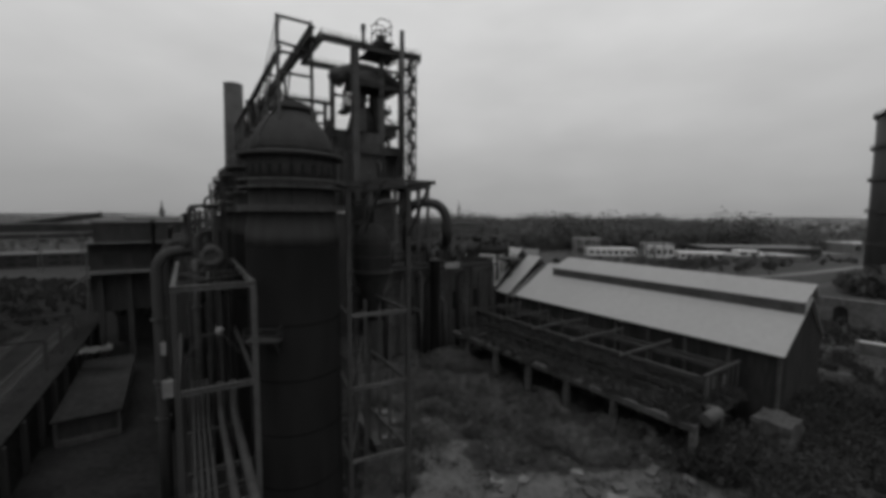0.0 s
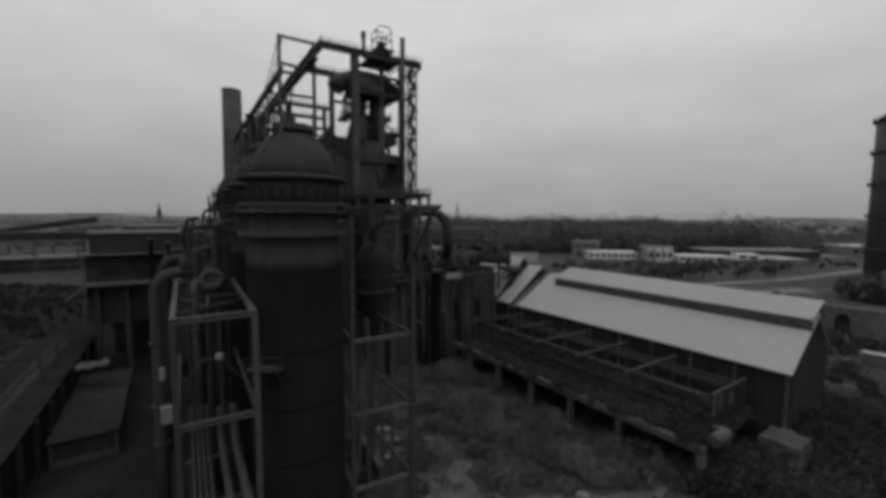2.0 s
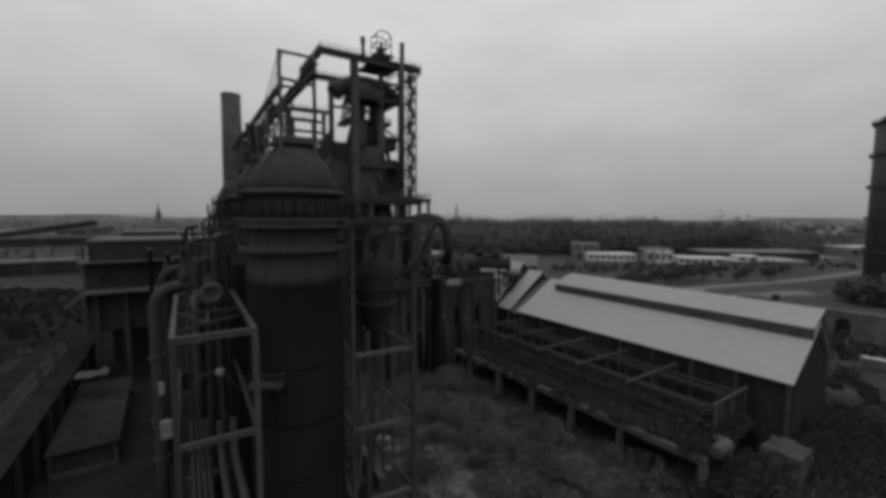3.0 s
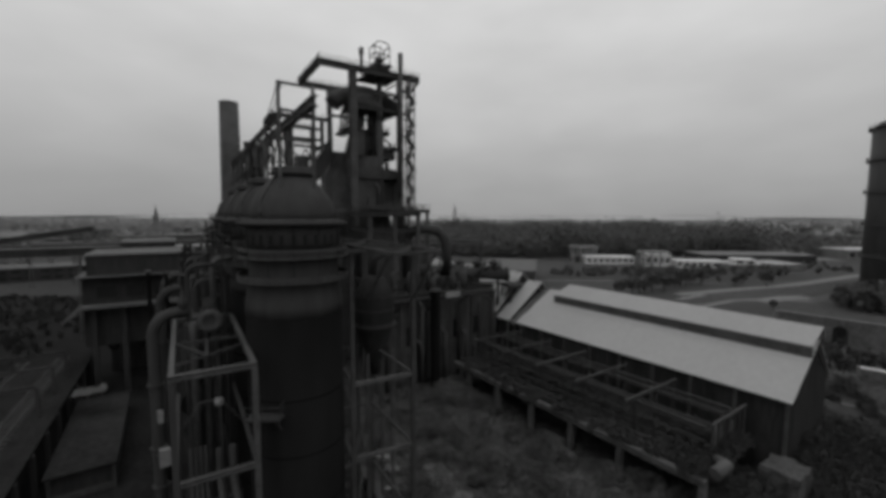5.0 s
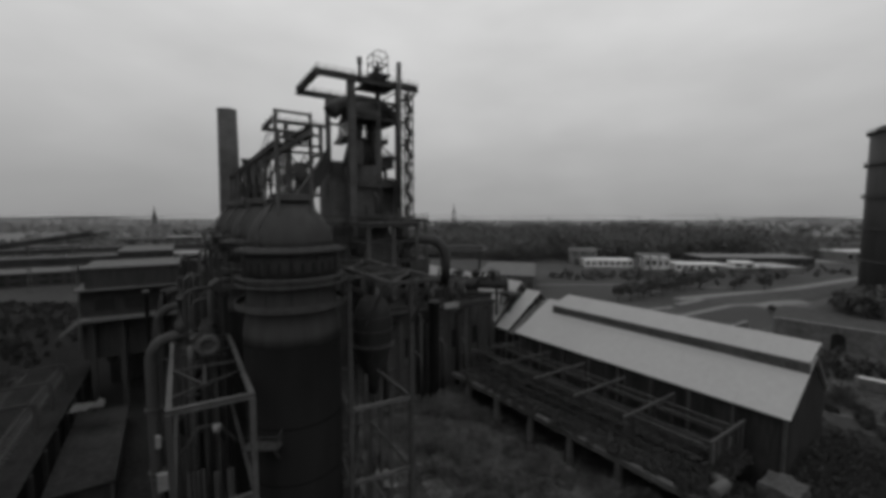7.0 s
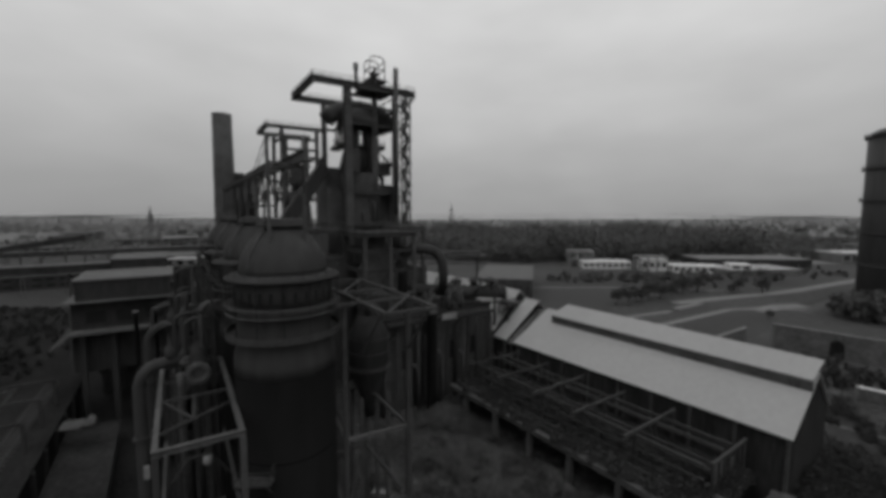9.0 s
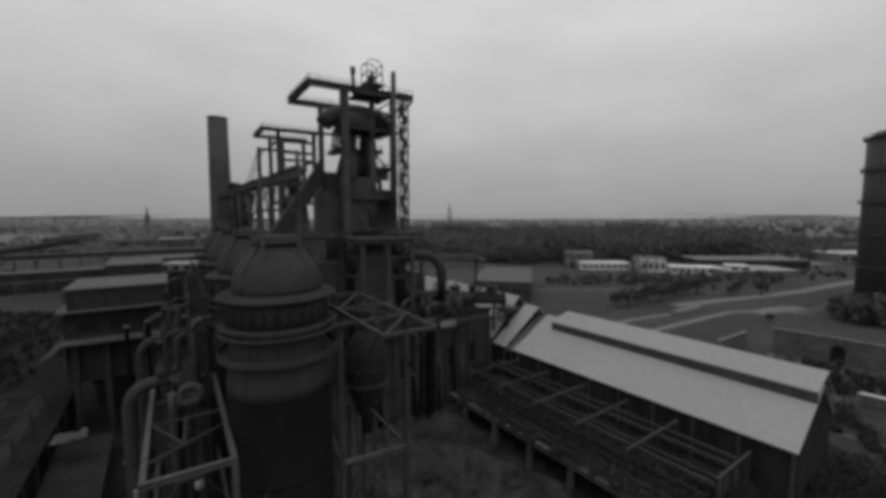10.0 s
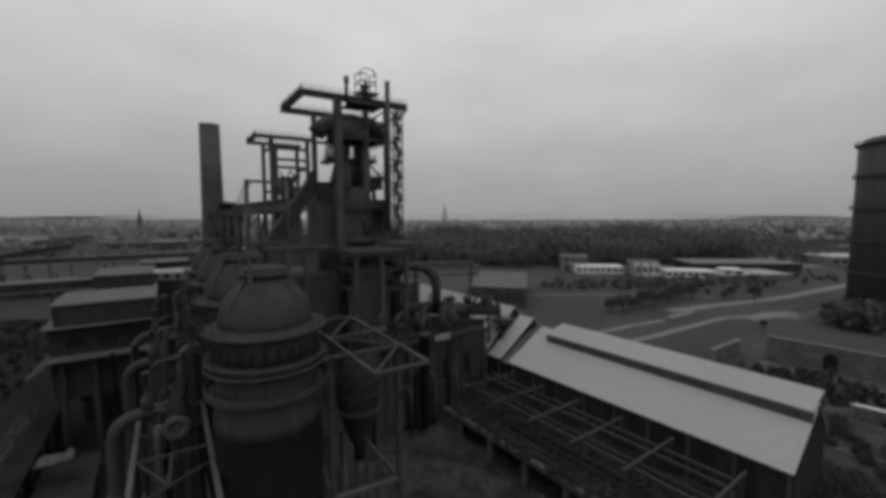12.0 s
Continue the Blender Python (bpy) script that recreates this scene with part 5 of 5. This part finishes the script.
# ---- raised yard with rails, low shed ----
t = thing("low_shed", pose(-49.2, 50.2, 0, 0, 0, 33), "low long shed with a flat felt roof", "shed")
part("wall", build(cuboid, (0.3, 0.6, 0), (7.0, 26, 3.2)), DARK_WALL, t)
part("roof", build(cuboid, (0, 0, 3.2), (7.3, 26.3, 3.5)), FELT, t)
for x in (0.3, 6.7):
    part("front_post", build(cuboid, (x, 0.1, 0), (x + 0.35, 0.6, 3.2)), CONCRETE, t)
part("front_sill", build(cuboid, (0.65, 0.1, 0), (6.7, 0.6, 0.7)), CONCRETE, t)
t = thing("raised_track_yard", YARD, "raised dark yard deck with rail tracks on a retaining wall", "track deck")
part("deck", build(cuboid, (-42, -34, 0), (-2.2, 46, 6.3)), CINDER, t)
for k in range(12):
    part("wall_pier", build(cuboid, (-2.2, -30 + 6.4 * k, 0), (-1.7, -29.2 + 6.4 * k, 6.2)), DARK_WALL, t)
part("coping", build(cuboid, (-2.8, -34, 6.3), (-1.9, 46, 6.6)), CINDER, t)
for x in (-6, -7.5, -12, -13.5, -20, -21.5, -28, -29.5):
    part("rail", build(cuboid, (x - 0.07, -34, 6.42), (x + 0.07, 46, 6.58)), STEEL, t)
for k in range(60):
    for x in (-6.75, -12.75, -20.75, -28.75):
        part("sleeper", build(cuboid, (x - 1.3, -33.6 + 1.32 * k, 6.3), (x + 1.3, -33.3 + 1.32 * k, 6.42)), BARK, t)
t = thing("scrap_sheet", pose(-58.6, 65.3, 6.6, 0, 0, 30), "crumpled pale scrap sheet on the yard wall", "scrap")
bm = bmesh.new()
g = [[bm.verts.new((x * 0.7, y * 0.7, 0.5 + 0.6 * noise.noise((x * 0.9, y * 0.9, 2)))) for y in range(6)] for x in range(7)]
for i in range(6):
    for j in range(5):
        bm.faces.new((g[i][j], g[i + 1][j], g[i + 1][j + 1], g[i][j + 1]))
bmesh.ops.solidify(bm, geom=bm.faces[:], thickness=0.06)
part("sheet", bm, PALE_WALL, t)
t = thing("yard_gantry", YARD, "low steel gantry frames over the tracks", "gantry")
for k in range(3, 6):
    y = -12 + 9 * k
    for x in (-18, -4):
        part("post", build(column, x, y, 6.3, 10.6, 0.4), RUST, t)
    part("cross_girder", build(ibeam, (-18, y, 10.8), (-4, y, 10.8), 0.3, 0.4), RUST, t)
for x in (-18,):
    part("long_girder", build(ibeam, (x, 15, 11.2), (x, 33, 11.2), 0.3, 0.4), RUST, t)

# ---- ore trestle before the shed ----
t = thing("ore_trestle", TRESTLE, "overgrown concrete ore trestle with open steel bunkers", "trestle")
for y in (8.4, 0, -8.2, -16.2, -24.2, -34.6):
    part("pillar", build(cuboid, (-0.3, y - 0.35, 0), (0.5, y + 0.35, 4.6)), RUIN, t)
    part("pillar", build(cuboid, (6.6, y - 0.35, 0), (7.4, y + 0.35, 4.6)), CONCRETE, t)
part("edge_beam", build(cuboid, (-0.5, -35, 4.6), (0.4, 13, 5.4)), CONCRETE, t)
part("deck", build(cuboid, (0.4, -34.6, 4.7), (15.8, 13, 5.2)), CINDER, t)
part("back_wall", build(cuboid, (7.6, -33, 0), (8.1, 13, 4.7)), CINDER, t)
bars("rail_beam", [((x, -34, 5.6), (x, 12.8, 5.6)) for x in (1.4, 2.9)], 0.3, RUST, t, 0.5)
for k in range(-1, 4):
    y = -8.2 * k + 0.6
    for x in (3.9, 9.4, 14.9):
        part("bunker_post", build(column, x, y, 5.2, 9.8, 0.4), RUST, t)
    part("cross_beam", build(beam, (1.2, y, 10.45), (15.4, y, 10.15), 0.26, 0.36), RUST if k < 1 else STEEL, t)
for x, z in ((3.9, 9.7), (9.4, 9.9), (12.0, 9.7)):
    part("long_beam", build(ibeam, (x, -33, z), (x, 12, z), 0.35, 0.5), RUST, t)
for x in (5.6, 7.4):
    part("long_beam", build(ibeam, (x, -33, 8.6), (x, 12, 8.6), 0.3, 0.4), RUST, t)
bars("slat", [((3.9, -33 + 45 * k / 30, 7.4), (8.0, -33 + 45 * k / 30 + 0.7 * math.sin(5.1 * k), 6.2)) for k in range(31) if k % 7 not in (2, 5)], 0.2, RUST, t)
bars("side_rail", [((3.8, -33, z), (3.8, 12, z)) for z in (6.6, 8.0)], 0.14, RUST, t, 0.2)
gate = part("end_frame", build(beam, (5.6, -33.1, 9.5), (15.9, -33.3, 9.5), 0.32), STEEL, t)
bars("gate_bar", [((5.7 + 1.68 * k, -33.2, 5.2), (5.7 + 1.68 * k, -33.2, 9.4)) for k in range(7)], 0.26, STEEL, gate)
for k in (0, 1, 3):
    part("gate_panel", build(cuboid, (5.9 + 1.68 * k, -33.16, 6.2), (7.2 + 1.68 * k, -33.08, 9.2 - 0.3 * k)), PALE_STEEL, gate)
part("pipe", build(pipe, [(1.0, -35.4, 6.0), (3.6, -35.6, 6.3), (5.0, -34, 5.6)], 0.75, 12), RUST_DARK, t)
t = thing("concrete_tank", TRESTLE @ pose(11.9, -40.8, 0), "pale weathered concrete tank beside the trestle", "tank")
bm = bmesh.new()
cuboid(bm, (-0.6, 0, 0), (4.0, 4.2, 4.2))
bmesh.ops.subdivide_edges(bm, edges=bm.edges[:], cuts=5, use_grid_fill=True)
for q in bm.verts:
    q.co += Vector((noise.noise(q.co * 0.9), noise.noise(q.co * 0.9 + Vector((9, 0, 0))), noise.noise(q.co * 0.7 + Vector((0, 7, 0))))) * (0.35 if q.co.z > 0.1 else 0.0)
part("body", bm, CONCRETE, t)
part("buttress", build(cuboid, (4.1, 1.0, 0), (5.2, 3.2, 2.6)), CONCRETE, t)


# ---- sheds with bright sheet roofs ----
def gable_shed(m, half, length, eave, ridge, monitor, label, raise_by=1.9, skew=0.0, skew_far=None):
    """x across from the near eave, y along; the ridge stands over x = half, skew metres nearer than the eaves' ends."""
    t = thing("shed", m, label, "shed", "sheds")
    rise = (ridge - raise_by - eave) / half
    skew_far = skew if skew_far is None else skew_far

    def lead(y):
        return skew + (skew_far - skew) * max(0.0, min(1.0, y / length))

    ap = ridge - raise_by

    def sheet(bm, x0, z0, x1, z1, y0, y1, th=0.18):
        vs = [bm.verts.new(p) for p in ((x0, y0, z0), (x1, y0 - lead(y0), z1), (x1, y1 - lead(y1), z1), (x0, y1, z0), (x0, y0, z0 - th), (x1, y0 - lead(y0), z1 - th), (x1, y1 - lead(y1), z1 - th), (x0, y1, z0 - th))]
        for f in ((0, 1, 2, 3), (7, 6, 5, 4), (0, 4, 5, 1), (1, 5, 6, 2), (2, 6, 7, 3), (3, 7, 4, 0)):
            bm.faces.new([vs[i] for i in f])

    n = max(1, round(length / 1.6))
    for k in range(n):
        y0, y1 = length * k / n + 0.006, length * (k + 1) / n - 0.006
        for far in (0, 1):
            bm = bmesh.new()
            x0, x1 = (0, half - 0.05) if not far else (2 * half, half + 0.05)
            sheet(bm, x0, eave, x1, ap, y0, y1)
            part("roof_sheet", bm, ROOF, t)
    if monitor:
        m0, m1, mw = monitor
        nm = max(1, round((m1 - m0) / 3.2))
        for k in range(nm):
            y0, y1 = m0 + (m1 - m0) * k / nm + 0.006, m0 + (m1 - m0) * (k + 1) / nm - 0.006
            for s in (-1, 1):
                bm = bmesh.new()
                sheet(bm, half + s * mw, ridge - mw * rise, half + s * 0.03, ridge, y0 - skew * 0.7, y1 - skew * 0.7)
                part("monitor_sheet", bm, ROOF, t)
        for s in (-1, 1):
            xe = half + s * (mw - 0.2)
            part("louvre", build(cuboid, (xe - 0.05, m0 - skew * 0.7, ap - (mw - 0.2) * rise), (xe + 0.05, m1 - skew, ridge - 0.2 - (mw - 0.2) * rise)), RUST_DARK, t)
    for x, w in ((0.35, "near_wall"), (2 * half - 0.55, "far_wall")):
        part(w, build(cuboid, (x, 0.3, 0), (x + 0.2, length - 0.3, eave + 0.05)), SHED_BOARD, t)
    for y in (0.3, length - 0.5):
        bm = bmesh.new()
        for yy in (y, y + 0.2):
            bm.faces.new([bm.verts.new(p) for p in ((0.56, yy, 0), (2 * half - 0.56, yy, 0), (2 * half - 0.56, yy, eave + 0.2), (half, yy, ap - 0.25), (0.56, yy, eave + 0.2))])
        part("gable", bm, SHED_BOARD, t)
    for k in range(int(length / 6) + 1):
        part("post", build(column, 0.1, 0.5 + k * 6, 0, eave - 0.2, 0.4), RUST_DARK, t)
    part("gutter", build(pipe, [(-0.1, 0, eave - 0.15), (-0.1, length, eave - 0.15)], 0.14, 8), RUST, t)
    return t


gable_shed(TRESTLE @ pose(16.4, -38.2, 0), 8.8, 50, 11.4, 20.4, (0.0, 44.6, 2.9), "long dark shed with a bright sheet roof and ridge monitor", 1.9, 0.4, 2.4)
gable_shed(TRESTLE @ pose(16.4, 14.0, 0), 8.8, 4.3, 11.4, 20.0, None, "short shed bay with a bright sheet roof", 0.2, 2.0)
t = thing("valley_roof", TRESTLE @ pose(16.4, 11.8, 0), "sunken grey felt strip between two shed roofs", "roof")
for s in (-1, 1):
    bm = bmesh.new()
    vs = [bm.verts.new((x, y, z - d)) for d in (0, 0.2) for x, y, z in ((8.8 + 8.7 * s, 0.1, 10.9), (8.8 + 0.03 * s, -2.2, 18.0), (8.8 + 0.03 * s, 0.1, 18.0), (8.8 + 8.7 * s, 2.1, 10.9))]
    for f in ((0, 1, 2, 3), (7, 6, 5, 4), (0, 4, 5, 1), (1, 5, 6, 2), (2, 6, 7, 3), (3, 7, 4, 0)):
        bm.faces.new([vs[i] for i in f])
    part("felt", bm, ROOF_DULL, t)
for x in (0.4, 17.0):
    part("post", build(beam, (x, 0.9, 0), (x, 0.9, 10.7), 0.3), RUST_DARK, t)
gable_shed(TRESTLE @ pose(16.4, 18.2, 0), 8.8, 46, 12.6, 21.6, None, "far shed with a bright sheet roof", 0.2)
t = thing("overhead_bridge", pose(-3, 150, 0, 0, 0, 4), "dark flat pipe bridge beyond the sheds", "pipe bridge")
part("deck", build(cuboid, (-14, 0, 24.6), (21, 5, 25.4)), RUST_DARK, t)
part("railing", build(railing, (-14, 0, 25.4), (21, 0, 25.4), 1.2, 3, 0.14), RUST_DARK, t)
bars("chord", [((-14, 0.2, 22.4), (21, 0.2, 22.4))], 0.4, RUST_DARK, t)
bars("lattice", [((-14 + 3.5 * k, 0.2, 22.4 if k % 2 else 24.6), (-10.5 + 3.5 * k, 0.2, 24.6 if k % 2 else 22.4)) for k in range(10)], 0.3, RUST_DARK, t)
part("pipe", build(pipe, [(-14, 2.5, 26.2), (19, 2.5, 26.2)], 0.7, 12), RUST_DARK, t)
for x in (-10, 4, 18):
    part("leg", build(column, x, 2.5, 0, 24.6, 0.8), RUST_DARK, t)
t = block("low_hall", pose(18.5, 200, 0, 0, 0, -14), (27, 52, 9.2), "low grey brick hall with a flat roof", CONCRETE, ROOF_DULL, 0)
for k in range(10):
    part("pilaster", build(cuboid, (0.2 + 2.9 * k, -0.4, 0), (0.8 + 2.9 * k, -0.01, 8.8)), CONCRETE, t)
for k in range(9):
    part("window", build(cuboid, (1.2 + 2.9 * k, -0.12, 2.6), (2.3 + 2.9 * k, -0.02, 6.6)), DARK_WALL, t)

# ---- undergrowth and debris on the ground ----
PATCH = []
for u, v, k in RNG.uniform(0, 1, (300, 3)):
    x, y = -12 + 44 * u, 42 + 44 * v
    side = (x - 10) * 0.823 + (y - 75.4) * 0.567
    near_path = (abs(y - 43) < 3.4 and x > 0) or math.hypot(x - 1, y - 47) < 5
    if side < -0.8 and not near_path and (x > -5 or y > 60):
        PATCH.append((x, y, 0.7 + 2.4 * k * k))
MIDDLE = len(PATCH)
for u, v, k in RNG.uniform(0, 1, (380, 3)):
    x, y = 24 + 75 * u, 22 + 66 * v
    p = TRESTLE.inverted() @ Vector((x, y, 0))
    if p.y < -39.5 or p.x > 35 or (p.y < -36 and p.x < 9):
        PATCH.append((x, y, 0.9 + 4.2 * k * k * k))
for u, v, k in RNG.uniform(0, 1, (300, 3)):
    p = xy(TRESTLE, -0.3 + 13 * u, -34.5 + 46 * v, 5.2)
    PATCH.append((p.x, p.y, -(0.3 + 1.1 * k * k)))
for u, v, k in RNG.uniform(0, 1, (150, 3)):
    p = xy(TRESTLE, 6 + 30 * u, -46 + 7.5 * v, 0)
    q = TRESTLE.inverted() @ p
    if not (12 < q.x < 17.5 and q.y > -42.5):
        PATCH.append((p.x, p.y, 1.2 + 3.8 * k * u))
for u, v, k in RNG.uniform(0, 1, (70, 3)):
    p = xy(TRESTLE, -0.5 + 12 * u, -37.5 + 5 * v, 0)
    PATCH.append((p.x, p.y, 1.0 + 2.6 * k))
for u, v, k in RNG.uniform(0, 1, (60, 3)):
    p = xy(TRESTLE, 1 + 12 * u, -34.2 + 6 * v, 5.2)
    PATCH.append((p.x, p.y, -(0.6 + 1.6 * k)))
for u, k in RNG.uniform(0, 1, (60, 2)):
    p = xy(TRESTLE, 17.6 + 17 * u, -38.6 - 2.2 * k, 0)
    PATCH.append((p.x, p.y, 1.5 + 3.5 * k))
cs = [(x, y, h * 0.55 if h > 0 else 5.2 - h * 0.4) for x, y, h in PATCH]
ss = [(0.5 + abs(h) * 0.75, 0.5 + abs(h) * 0.75, abs(h) * 0.6) for x, y, h in PATCH]
for first_patch, last_patch, foliage, leaves, size, text in ((0, MIDDLE, LEAF, 1100, 0.13, "tangled bushes and weeds over the ground"), (MIDDLE, len(PATCH), BANK, 620, 0.18, "dark tangled bushes round the shed and trestle")):
    v, f = leaf_cloud(RNG, cs[first_patch:last_patch], ss[first_patch:last_patch], leaves, size)
    tagged(leaf_ob("undergrowth", v, f, foliage), text, "undergrowth", kind="stuff")
cs = [xy(YARD, -40 + 26 * u * u, -8 + 54 * v, 6.7) for u, v in RNG.uniform(0, 1, (260, 2))]
v, f = leaf_cloud(RNG, cs, [(1.4, 1.4, 0.25 + 0.9 * u * u) for u in RNG.uniform(0, 1, 260)], 300, 0.26)
tagged(leaf_ob("yard_scrub", v, f, BANK), "dark low scrub growing over the track deck", "scrub", kind="stuff")
v, f = leaf_cloud(RNG, [(x, y, 0.1) for x, y in RNG.uniform((-16, 24), (46, 90), (1500, 2))], [(1.1, 1.1, 0.2)] * 1500, 130, 0.1)
tagged(leaf_ob("grass", v, f, LEAF), "rough grass on the ground", "grass", kind="stuff")

for k in range(52):
    a = RNG.uniform(0, 1, 5)
    x, y = (-9 + 8 * a[0], 52 + 12 * a[1]) if k < 28 else (4 + 26 * a[0], 40 + 6 * a[1])
    w, d = 0.3 + 0.9 * a[2], 0.25 + 0.4 * a[3]
    t = thing("rubble", pose(x, y, 0.06, 4 * a[0], 5 * a[1], 360 * a[4]), "broken pale slab lying among the weeds", "rubble", "rubble")
    bm = bmesh.new()
    vs = cuboid(bm, (-w, -d, -0.05), (w, d, 0.25 + 0.3 * a[2]))
    for i, vv in enumerate(vs):
        vv.co += Vector((noise.noise((k, i, 0)), noise.noise((k, i, 4)), 0)) * 0.3
    part("slab", bm, (CONCRETE, RUIN, PALE_WALL)[k % 3], t)
t = thing("low_wall", pose(-7.5, 49, 0, 0, 0, 118), "low pale concrete wall stub beside the path", "wall")
part("wall", build(cuboid, (0, 0, 0), (9, 0.6, 1.6)), CONCRETE, t)
part("coping", build(cuboid, (-0.1, -0.1, 1.6), (9.1, 0.7, 1.75)), CONCRETE, t)
